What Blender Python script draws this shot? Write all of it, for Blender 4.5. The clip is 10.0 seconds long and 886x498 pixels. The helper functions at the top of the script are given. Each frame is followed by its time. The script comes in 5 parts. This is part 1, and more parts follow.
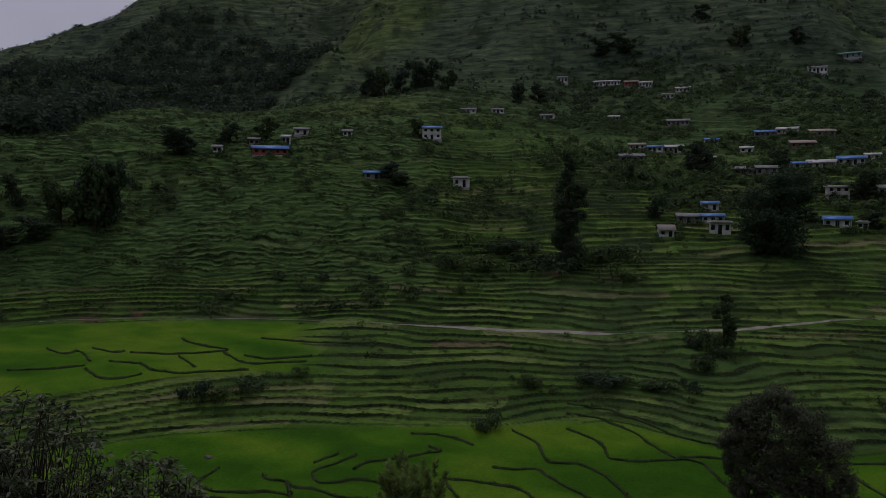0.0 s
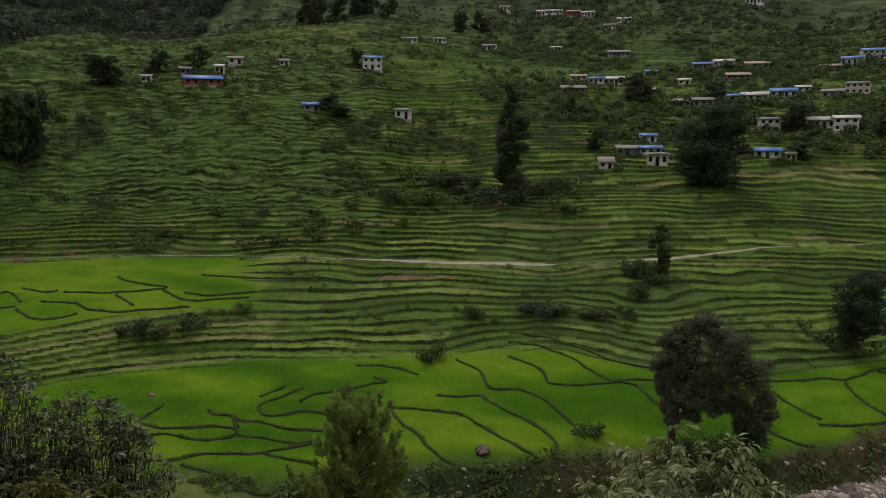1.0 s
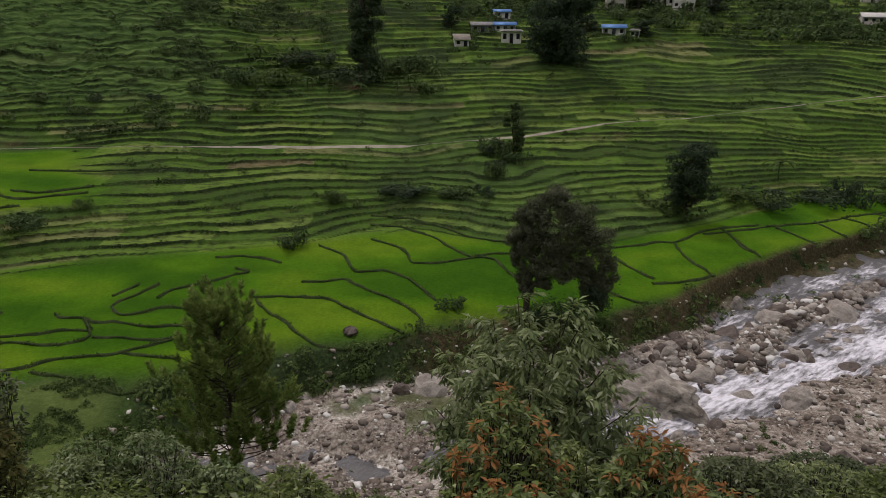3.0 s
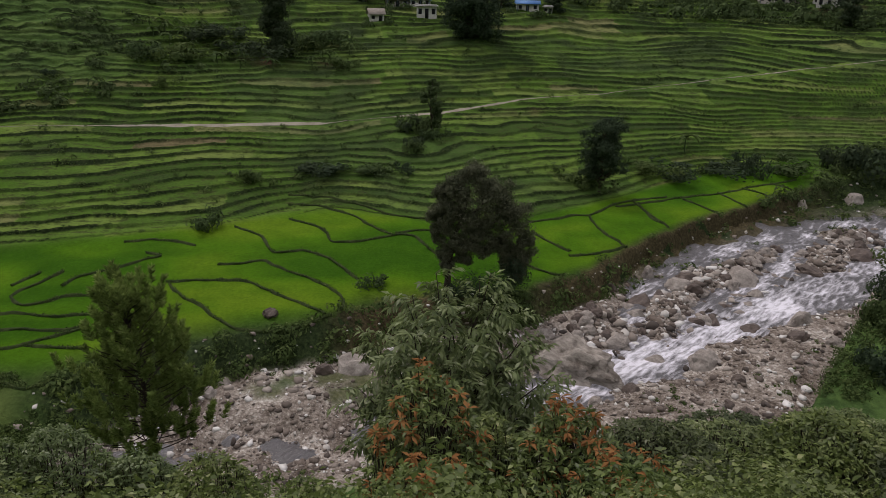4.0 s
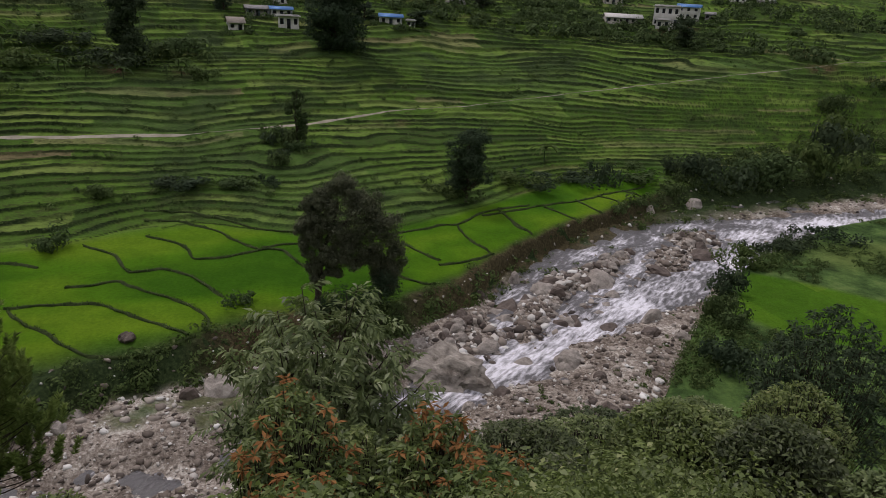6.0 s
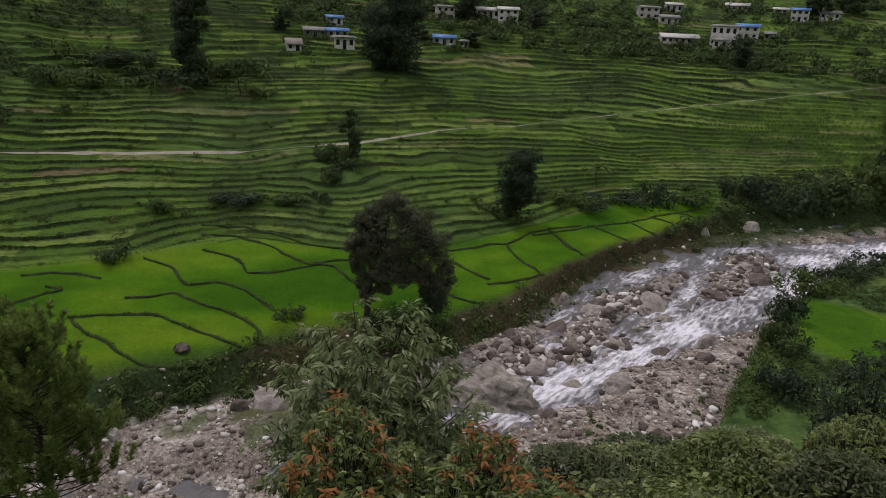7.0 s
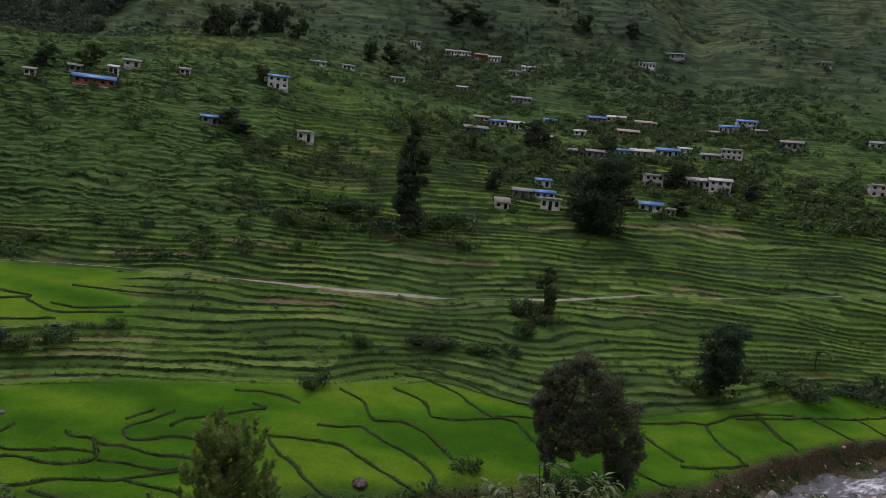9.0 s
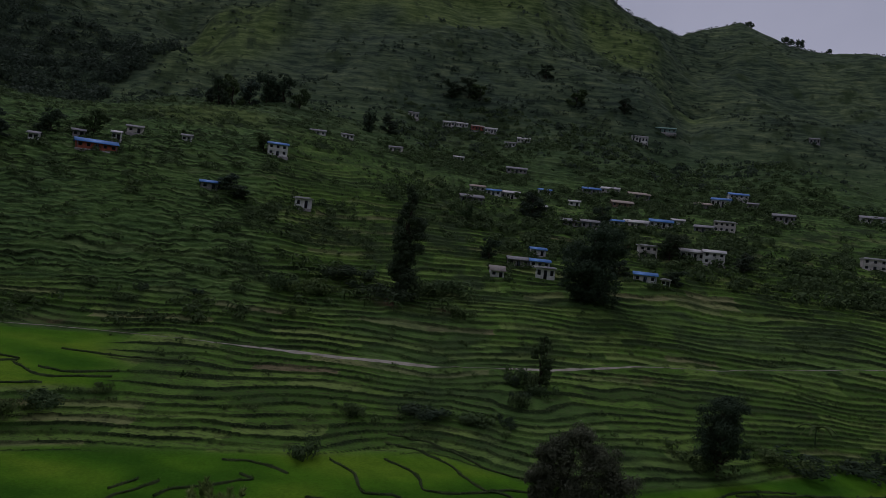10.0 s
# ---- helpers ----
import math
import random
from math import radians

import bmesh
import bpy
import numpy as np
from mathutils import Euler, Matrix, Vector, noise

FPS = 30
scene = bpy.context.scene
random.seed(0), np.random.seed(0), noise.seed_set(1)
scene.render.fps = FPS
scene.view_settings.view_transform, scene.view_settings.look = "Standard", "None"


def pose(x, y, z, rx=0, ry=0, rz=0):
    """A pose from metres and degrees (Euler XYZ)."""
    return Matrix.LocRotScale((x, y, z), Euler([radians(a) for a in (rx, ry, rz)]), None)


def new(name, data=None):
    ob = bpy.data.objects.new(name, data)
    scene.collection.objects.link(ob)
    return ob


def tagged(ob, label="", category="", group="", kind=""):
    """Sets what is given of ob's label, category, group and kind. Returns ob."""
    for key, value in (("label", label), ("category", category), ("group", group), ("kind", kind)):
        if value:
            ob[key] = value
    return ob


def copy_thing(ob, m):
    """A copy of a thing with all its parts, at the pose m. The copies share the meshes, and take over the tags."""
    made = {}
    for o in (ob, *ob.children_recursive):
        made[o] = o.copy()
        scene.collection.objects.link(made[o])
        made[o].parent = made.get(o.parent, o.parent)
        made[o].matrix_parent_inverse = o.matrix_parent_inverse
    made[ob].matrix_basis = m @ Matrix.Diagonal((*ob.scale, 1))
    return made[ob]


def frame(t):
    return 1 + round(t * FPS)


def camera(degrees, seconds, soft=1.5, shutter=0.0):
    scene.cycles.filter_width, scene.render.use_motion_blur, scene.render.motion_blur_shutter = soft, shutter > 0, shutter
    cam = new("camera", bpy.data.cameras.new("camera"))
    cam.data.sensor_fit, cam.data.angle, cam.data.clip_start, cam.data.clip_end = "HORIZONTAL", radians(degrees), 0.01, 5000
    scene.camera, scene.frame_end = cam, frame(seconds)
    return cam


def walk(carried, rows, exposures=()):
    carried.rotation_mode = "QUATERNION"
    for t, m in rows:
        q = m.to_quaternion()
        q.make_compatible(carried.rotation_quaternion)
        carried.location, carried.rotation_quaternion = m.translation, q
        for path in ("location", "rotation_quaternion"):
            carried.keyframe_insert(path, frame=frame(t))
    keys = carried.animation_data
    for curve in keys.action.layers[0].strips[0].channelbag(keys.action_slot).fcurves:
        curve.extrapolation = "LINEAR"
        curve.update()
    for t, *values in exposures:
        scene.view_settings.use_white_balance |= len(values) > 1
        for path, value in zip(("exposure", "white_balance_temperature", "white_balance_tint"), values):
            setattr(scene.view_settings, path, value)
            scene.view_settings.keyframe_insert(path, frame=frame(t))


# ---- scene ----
# ---- camera: carried at arm's length, turning about the one who holds it ----
cam = camera(65.2, 10.0, soft=0.65)
REACH = 0.7  # metres from the pivot to the lens
# seconds, degrees above level, lean, turn to the left
ROWS = [
    (0.00, -4.42, -0.07, 13.43),
    (0.50, -7.02, 0.35, 12.82),
    (1.00, -9.92, 0.02, 8.71),
    (1.50, -12.79, 0.51, 6.46),
    (2.00, -15.82, 0.39, 3.00),
    (2.50, -17.97, -0.00, -0.01),
    (4.00, -21.32, -1.25, -9.53),
    (4.50, -21.61, -1.82, -13.25),
    (5.00, -21.48, -2.38, -16.62),
    (5.50, -21.06, -2.55, -18.63),
    (6.15, -19.67, -3.27, -20.22),
    (6.80, -18.58, -3.39, -18.13),
    (7.00, -18.65, -2.95, -15.93),
    (7.50, -17.73, -3.18, -9.53),
    (8.00, -14.25, -4.51, -4.32),
    (8.50, -10.98, -4.82, -1.58),
    (9.00, -7.04, -5.45, 0.73),
    (9.50, -3.70, -6.42, 0.46),
    (10.00, -1.42, -6.28, 0.39),
]
walk(cam, [(t, pose(REACH * math.sin(-radians(turn)), REACH * (math.cos(radians(turn)) - 1), 34.0, 90 + up, lean, turn)) for t, up, lean, turn in ROWS],
     exposures=[(0.0, -1.43, 5900, 26), (0.5, -1.0, 6300, 22), (1.0, -0.28, 6950, 19), (1.5, -0.1, 7000, 18), (2.0, -0.16, 6950, 17), (5.5, -0.3, 6550, 19), (7.5, -0.3, 6550, 19), (8.5, -0.34, 6400, 21), (9.0, -0.32, 6200, 22), (9.5, -0.56, 6050, 22), (10.0, -1.44, 5700, 25)])

# ---- light: a closed grey cloud deck with a weak sun behind it ----
SUN_UP, SUN_ROUND = radians(60), radians(-25)
world = bpy.data.worlds.new("overcast_sky")
scene.world = world
world.use_nodes = True
wn, wl = world.node_tree.nodes, world.node_tree.links
wn.clear()
sky = wn.new("ShaderNodeTexSky")
sky.sky_type, sky.sun_disc, sky.sun_elevation, sky.sun_rotation = "NISHITA", False, SUN_UP, SUN_ROUND
sky.dust_density, sky.air_density = 4.0, 1.0
sky_strength = wn.new("ShaderNodeVectorMath")
sky_strength.operation = "SCALE"
sky_strength.inputs["Scale"].default_value = 0.1
wl.new(sky.outputs[0], sky_strength.inputs[0])
coord = wn.new("ShaderNodeTexCoord")
cloud = wn.new("ShaderNodeTexNoise")
cloud.inputs["Scale"].default_value, cloud.inputs["Detail"].default_value = 2.2, 6
wl.new(coord.outputs["Generated"], cloud.inputs["Vector"])
deck = wn.new("ShaderNodeValToRGB")
deck.color_ramp.elements[0].position, deck.color_ramp.elements[1].position = 0.3, 0.72
deck.color_ramp.elements[0].color, deck.color_ramp.elements[1].color = (0.66, 0.68, 0.71, 1), (0.95, 0.95, 0.97, 1)
wl.new(cloud.outputs[0], deck.inputs[0])
cover = wn.new("ShaderNodeMix")
cover.data_type = "RGBA"
cover.inputs["Factor"].default_value = 0.85
wl.new(sky_strength.outputs[0], cover.inputs["A"])
wl.new(deck.outputs[0], cover.inputs["B"])
back = wn.new("ShaderNodeBackground")
back.inputs["Strength"].default_value = 1.12
wl.new(cover.outputs["Result"], back.inputs["Color"])
world_out = wn.new("ShaderNodeOutputWorld")
wl.new(back.outputs[0], world_out.inputs[0])

sun_data = bpy.data.lights.new("sun", "SUN")
sun_data.energy, sun_data.angle, sun_data.color = 1.5, radians(11), (1.0, 0.96, 0.9)
sun = new("sun", sun_data)
sun.matrix_world = pose(0, 0, 400, 90 - 60, 0, 205)

# ---- materials ----
def material(name):
    m = bpy.data.materials.new(name)
    m.use_nodes = True
    nodes, links = m.node_tree.nodes, m.node_tree.links
    return m, nodes, links, nodes["Principled BSDF"]


def noise_node(nodes, links, scale, detail=4, rough=0.55, vector=None, stretch=None):
    n = nodes.new("ShaderNodeTexNoise")
    n.inputs["Scale"].default_value, n.inputs["Detail"].default_value, n.inputs["Roughness"].default_value = scale, detail, rough
    if vector is None:
        vector = nodes.new("ShaderNodeTexCoord").outputs["Object"]
    if stretch:
        mp = nodes.new("ShaderNodeMapping")
        mp.inputs["Scale"].default_value = stretch
        links.new(vector, mp.inputs["Vector"])
        vector = mp.outputs["Vector"]
    links.new(vector, n.inputs["Vector"])
    return n.outputs[0]


def ramp(nodes, links, fac, *stops):
    r = nodes.new("ShaderNodeValToRGB")
    e = r.color_ramp.elements
    while len(e) < len(stops):
        e.new(0.5)
    for el, (pos, col) in zip(e, stops):
        el.position, el.color = pos, (*col, 1)
    links.new(fac, r.inputs[0])
    return r.outputs[0]


def blend(nodes, links, fac, a, b, how="MIX"):
    m = nodes.new("ShaderNodeMix")
    m.data_type, m.blend_type = "RGBA", how
    for socket, v in ((m.inputs["Factor"], fac), (m.inputs["A"], a), (m.inputs["B"], b)):
        if isinstance(v, (int, float)):
            socket.default_value = v
        elif isinstance(v, tuple):
            socket.default_value = (*v, 1)
        else:
            links.new(v, socket)
    return m.outputs["Result"]


def maths(nodes, links, how, a, b=0.0):
    m = nodes.new("ShaderNodeMath")
    m.operation, m.use_clamp = how, how in ("MULTIPLY", "ADD", "SUBTRACT")
    for socket, v in zip(m.inputs, (a, b)):
        if isinstance(v, (int, float)):
            socket.default_value = v
        else:
            links.new(v, socket)
    return m.outputs[0]


def bump(nodes, links, bsdf, height, strength, distance):
    b = nodes.new("ShaderNodeBump")
    b.inputs["Strength"].default_value, b.inputs["Distance"].default_value = strength, distance
    links.new(height, b.inputs["Height"])
    links.new(b.outputs[0], bsdf.inputs["Normal"])


def speckled(name, dark, light, scale, rough=0.85, relief=0.3, depth=0.02, spread=(0.3, 0.7), fine=7.0, metal=0.0, stretch=None):
    """A surface of two tones at two scales, with its grain as relief."""
    m, n, l, b = material(name)
    big = noise_node(n, l, scale, 3, stretch=stretch)
    small = noise_node(n, l, scale * fine, 5, 0.65, stretch=stretch)
    mixed = maths(n, l, "ADD", maths(n, l, "MULTIPLY", big, 0.55), maths(n, l, "MULTIPLY", small, 0.45))
    l.new(ramp(n, l, mixed, (spread[0], dark), (spread[1], light)), b.inputs["Base Color"])
    b.inputs["Roughness"].default_value, b.inputs["Metallic"].default_value = rough, metal
    b.inputs["Specular IOR Level"].default_value = 0.15
    if relief:
        bump(n, l, b, small, relief, depth)
    return m


def foliage(name, dark, light, tip=None, rough=0.75, gloss=0.08, clumps=0.7):
    """Leaves: each leaf a tone of its own, each plant a little apart from the next."""
    m, n, l, b = material(name)
    leaf = n.new("ShaderNodeNewGeometry").outputs["Random Per Island"]
    plant = n.new("ShaderNodeObjectInfo").outputs["Random"]
    stops = [(0.0, dark), (0.75 if tip else 1.0, light)] + ([(1.0, tip)] if tip else [])
    tuft = ramp(n, l, noise_node(n, l, clumps, 3, 0.6), (0.34, (0, 0, 0)), (0.66, (1, 1, 1)))
    c = ramp(n, l, maths(n, l, "ADD", maths(n, l, "MULTIPLY", leaf, 0.5), maths(n, l, "MULTIPLY", tuft, 0.5)), *stops)
    c = blend(n, l, 0.5, c, ramp(n, l, plant, (0.0, (0.42, 0.50, 0.48)), (1.0, (0.66, 0.62, 0.52))), "OVERLAY")
    l.new(c, b.inputs["Base Color"])
    b.inputs["Roughness"].default_value = rough
    b.inputs["Specular IOR Level"].default_value = gloss
    glow = n.new("ShaderNodeBsdfTranslucent")
    l.new(c, glow.inputs["Color"])
    mix = n.new("ShaderNodeMixShader")
    mix.inputs[0].default_value = 0.32
    l.new(b.outputs[0], mix.inputs[1])
    l.new(glow.outputs[0], mix.inputs[2])
    l.new(mix.outputs[0], n["Material Output"].inputs["Surface"])
    return m


# the land: rice, rough grass, weeds and painted shade on the risers, scrub, gravel, and bare soil by its cover
LAND, n, l, b = material("hillside_fields")


def cover_of(name):
    a = n.new("ShaderNodeAttribute")
    a.attribute_name = name
    return a.outputs["Fac"]


fine, middle, large = noise_node(n, l, 2.6, 5, 0.7), noise_node(n, l, 0.35, 4), noise_node(n, l, 0.035, 4)
ledges = noise_node(n, l, 1.0, 5, 0.65, stretch=(0.22, 0.22, 1.5))  # sheep-track ledges that follow the slope
far_ledges = noise_node(n, l, 1.0, 6, 0.7, stretch=(0.055, 0.055, 0.32))
crop = ramp(n, l, cover_of("shade"), (0.0, (0.030, 0.052, 0.016)), (0.25, (0.048, 0.096, 0.017)), (0.5, (0.080, 0.150, 0.024)), (0.75, (0.130, 0.200, 0.042)), (0.9, (0.165, 0.170, 0.075)), (1.0, (0.120, 0.095, 0.055)))
rice = ramp(n, l, cover_of("shade"), (0.0, (0.032, 0.096, 0.005)), (0.45, (0.056, 0.140, 0.006)), (1.0, (0.098, 0.178, 0.010)))
tufts = ramp(n, l, noise_node(n, l, 1.0, 5, 0.7, stretch=(0.45, 0.8, 1.2)), (0.50, (0, 0, 0)), (0.62, (0.75, 0.75, 0.75)))
crop = blend(n, l, tufts, crop, ramp(n, l, fine, (0.3, (0.016, 0.027, 0.009)), (0.7, (0.070, 0.072, 0.030))))
crop = blend(n, l, cover_of("paddy"), crop, rice)
crop = blend(n, l, 0.5, crop, ramp(n, l, middle, (0.3, (0.36, 0.38, 0.36)), (0.7, (0.64, 0.62, 0.58))), "OVERLAY")
grass = ramp(n, l, ledges, (0.34, (0.020, 0.038, 0.014)), (0.45, (0.048, 0.088, 0.027)), (0.56, (0.080, 0.138, 0.040)), (0.70, (0.130, 0.185, 0.062)))
grass = blend(n, l, 0.4, grass, ramp(n, l, large, (0.3, (0.30, 0.36, 0.36)), (0.7, (0.66, 0.62, 0.52))), "OVERLAY")
# mountain grass, its greens greyed so the colour holds the distance haze
hazed_upland = ramp(n, l, far_ledges, (0.38, (0.022, 0.034, 0.022)), (0.47, (0.044, 0.066, 0.037)), (0.56, (0.074, 0.100, 0.052)), (0.68, (0.125, 0.150, 0.075)))
hazed_upland = blend(n, l, 0.6, hazed_upland, ramp(n, l, noise_node(n, l, 0.011, 5), (0.35, (0.28, 0.32, 0.36)), (0.65, (0.66, 0.64, 0.52))), "OVERLAY")
grass = blend(n, l, cover_of("high"), grass, hazed_upland)
grass = blend(n, l, cover_of("meadow"), grass, ramp(n, l, far_ledges, (0.4, (0.045, 0.075, 0.018)), (0.6, (0.120, 0.160, 0.045))))
# riser colour: dark weeds, taken near black so it also carries the risers' shade
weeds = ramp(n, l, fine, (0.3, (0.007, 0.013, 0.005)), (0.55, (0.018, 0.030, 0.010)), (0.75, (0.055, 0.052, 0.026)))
bush_tone = ramp(n, l, fine, (0.3, (0.013, 0.025, 0.010)), (0.7, (0.046, 0.068, 0.026)))
soil = ramp(n, l, fine, (0.3, (0.055, 0.032, 0.022)), (0.7, (0.165, 0.095, 0.064)))
stones = ramp(n, l, blend(n, l, 0.6, noise_node(n, l, 0.22, 4), noise_node(n, l, 2.4, 6, 0.8)), (0.38, (0.062, 0.048, 0.038)), (0.47, (0.185, 0.155, 0.130)), (0.54, (0.33, 0.29, 0.25)), (0.64, (0.66, 0.63, 0.58)))
c = blend(n, l, cover_of("wild"), crop, grass)
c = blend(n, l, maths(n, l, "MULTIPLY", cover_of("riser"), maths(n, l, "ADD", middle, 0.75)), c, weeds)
c = blend(n, l, cover_of("scrub"), c, bush_tone)
c = blend(n, l, cover_of("bank"), c, blend(n, l, maths(n, l, "MULTIPLY", cover_of("eroded"), maths(n, l, "GREATER_THAN", middle, 0.41)), bush_tone, soil))
c = blend(n, l, cover_of("gravel"), c, stones)
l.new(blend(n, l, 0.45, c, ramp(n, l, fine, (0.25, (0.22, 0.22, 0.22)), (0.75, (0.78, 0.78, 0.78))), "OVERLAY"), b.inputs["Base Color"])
b.inputs["Roughness"].default_value, b.inputs["Specular IOR Level"].default_value = 0.95, 0.04
bump(n, l, b, blend(n, l, 0.5, noise_node(n, l, 5.0, 6, 0.75), blend(n, l, 0.5, middle, ledges)), 0.8, 0.4)

# ---- the shape of the land ----
EYE = 34.0  # the eye stands this high over the lowest rice fields


def value_noise(x, y, seed=0):
    xi, yi = np.floor(x).astype(np.int64), np.floor(y).astype(np.int64)
    fx, fy = x - xi, y - yi
    fx, fy = fx * fx * (3 - 2 * fx), fy * fy * (3 - 2 * fy)

    def lattice(a, b):
        h = (a * 374761393 + b * 668265263 + seed * 974634777) & 0xFFFFFFFF
        h = ((h ^ (h >> 13)) * 1274126177) & 0xFFFFFFFF
        return ((h ^ (h >> 16)) & 0xFFFF) / 65535.0

    top = lattice(xi, yi) * (1 - fx) + lattice(xi + 1, yi) * fx
    low = lattice(xi, yi + 1) * (1 - fx) + lattice(xi + 1, yi + 1) * fx
    return top * (1 - fy) + low * fy


def fbm(x, y, octaves=4, seed=0):
    total, size, amp = 0.0, 1.0, 0.5
    for k in range(octaves):
        total = total + amp * (value_noise(x * size, y * size, seed + 17 * k) - 0.5)
        size, amp = size * 2.03, amp * 0.5
    return total * 2


def smooth(a, b, v):
    t = np.clip((v - a) / (b - a), 0, 1)
    return t * t * (3 - 2 * t)


# Lines across the valley, each as (bearing, distance, height); the land is drawn between them.
BROW = [(-75, 8, 29), (-35, 8, 28.4), (-12, 8, 26.4), (0, 8, 25.6), (20, 8, 26), (35, 8, 27.6), (75, 8, 28.4)]
SLOPE = [(-75, 16, 22.2), (-35, 16, 21.6), (-14, 16, 18.4), (-2, 16, 17.4), (12, 16, 18.2), (20, 16, 20), (32, 16, 22), (45, 16, 23.2), (75, 16, 24)]
FOOT_NEAR = [(-75, 36, -.5), (0, 37, -.5), (30, 41, -.5), (42, 50, -.5), (50, 60, -.5), (62, 72, -.5), (75, 80, -.5)]
BANK_NEAR = [(-75, 42, -1), (-30, 40, -1), (0, 41, -1), (20, 43, -1), (35, 48, -1), (42, 58, -.9), (45, 96, -.6),
             (48, 114, -.6), (51, 133, -.6), (54, 150, -.6), (62, 190, -.5), (75, 240, 0)]
TOE = [(-75, 46, -2.4), (-47, 47, -2.4), (-30, 50, -2.4), (-21, 54.5, -2.6), (-11.5, 59.3, -2.8), (-4.6, 61.2, -2.8), (2.7, 62.2, -2.8),
       (12.4, 68, -2.8), (18.7, 70, -2.8), (24.3, 78, -2.8), (27.9, 94.6, -2.8), (32.9, 110.6, -2.8), (38, 128.8, -2.8),
       (42.9, 143.7, -2.7), (47.5, 154.5, -2.6), (52.7, 172, -2.5), (62, 215, -2.3), (75, 270, -2)]
EDGE = [(-75, 62, 0), (-47, 66, 0), (-30, 68.6, 0), (-24, 63.2, 0), (-18.5, 63.8, 0), (-12.8, 65.1, 0), (-1, 66, 0),
        (4, 70, 0), (17.5, 74.4, 0), (23, 82.3, 0), (29.1, 101.8, 0), (34.4, 118.2, 0), (38.5, 137, 0), (44, 156, .6),
        (50, 174, 1.5), (56, 197, 2), (62, 235, 2), (75, 300, 3)]
FOOT = [(-75, 95, 1.5), (-34.5, 99.2, 1.5), (-24.9, 97, 1.5), (-16, 95.2, 1.5), (-9.5, 96.4, 1.5), (.8, 100.5, 1.5), (9.9, 94, 1.5),
        (17.1, 97, 1.5), (21.8, 105, 1.5), (27.7, 120, 1.5), (33.6, 139.8, 1.5), (40, 158, 3), (46, 178, 4), (54, 207, 5),
        (62, 250, 6), (75, 320, 7)]
BENCH = [(-75, 112, 6), (-42, 112, 6), (-35, 114, 6), (-27, 116, 5.5), (-18, 112, 4.6), (-8, 109, 3.5), (0, 113, 4.2), (10, 112, 4.6),
         (20, 124, 5), (28, 137, 4.5), (34, 153, 4.5), (42, 174, 6), (48, 192, 8), (54, 218, 9), (62, 262, 10), (75, 332, 12)]
ROAD = [(-75, 165, 9), (-42, 160, 8.4), (-34.6, 153, 8.4), (-24, 143, 8.4), (-15.5, 135.5, 8.4), (-8, 131, 8.4), (0, 130.5, 8.4),
        (6, 137, 8.4), (10, 142, 8.4), (16, 156, 9.5), (22.5, 163, 10.5), (30, 176, 13), (37, 187, 16), (42, 197, 18.5),
        (48.8, 220, 23), (56, 250, 26), (62, 285, 28), (75, 360, 30)]
MIDDLE = [(-75, 195, 25), (-45, 190, 26), (-35, 188, 26), (-27, 185, 26), (-18, 178, 24), (-10, 172, 21), (-3.5, 171, 17.3), (5, 176, 18),
          (12.3, 184, 20.5), (20, 195, 19), (30, 212, 22), (37, 222, 24), (45, 240, 28), (55, 285, 32), (75, 390, 38)]
SHOULDER = [(-75, 245, 48), (-45, 240, 50), (-35, 236, 50), (-27.7, 228, 48.3), (-14.5, 245, 54.6), (-5, 240, 42), (5, 240, 35),
            (16.6, 240, 33.5), (25, 250, 33), (35, 265, 34), (45, 285, 37), (55, 330, 42), (75, 450, 52)]
HIGH = [(-75, 480, 90), (-45, 480, 78), (-35, 470, 92), (-27, 465, 95), (-15, 474, 115), (-5, 474, 122), (5, 474, 118), (14, 474, 102),
        (18.5, 480, 88), (25, 490, 100), (35, 500, 96), (45, 520, 92), (55, 560, 92), (75, 650, 95)]
# the skyline, as (bearing, distance, degrees above the eye)
CREST = [(-75, 1250, 6.5), (-60, 1200, 7.3), (-45.5, 1100, 8.9), (-41, 1080, 10.9), (-38.8, 1070, 11.8), (-36.5, 1050, 13.7), (-30, 1000, 16.8),
         (-20, 950, 20.5), (-10, 900, 21.5), (0, 880, 22), (6, 860, 20.8), (11.5, 840, 17.8), (14.6, 850, 17.1), (16.7, 930, 16.2), (19, 1060, 16.75),
         (21, 1130, 17.2), (24.6, 1180, 15.2), (27.7, 1200, 14.4), (30.7, 1200, 14.3), (40, 1200, 12.5), (50, 1200, 9.3), (60, 1200, 7.5), (75, 1200, 6.5)]
CREST = [(a, d, EYE + d * math.tan(radians(e))) for a, d, e in CREST]


def along(line, bearing):
    a = np.array(line, float)
    return np.interp(bearing, a[:, 0], a[:, 1]), np.interp(bearing, a[:, 0], a[:, 2])


def levels(bearing):
    """Distances and heights of all the lines at these bearings."""
    b = np.clip(bearing, -75, 75)
    rows = [(np.zeros_like(b), np.full_like(b, EYE - 1.75)), (np.full_like(b, 3.0), np.full_like(b, EYE - 3.0)), along(BROW, b), along(SLOPE, b)]
    rows.append(along(FOOT_NEAR, b))
    near = along(BANK_NEAR, b)
    rows += [near, (near[0] + 2.5, near[1] * 0 - 2.5), along(TOE, b)]
    rows += [along(line, b) for line in (EDGE, FOOT, BENCH, ROAD, MIDDLE, SHOULDER, HIGH, CREST)]
    top = rows[-1]
    rows += [(top[0] * 1.5, top[1] * 0.55), (np.full_like(b, 4600.0), np.full_like(b, 40.0))]
    d = np.stack([r[0] for r in rows], -1)
    z = np.stack([r[1] for r in rows], -1)
    return np.maximum.accumulate(d + 0.02 * np.arange(d.shape[-1]), -1), z


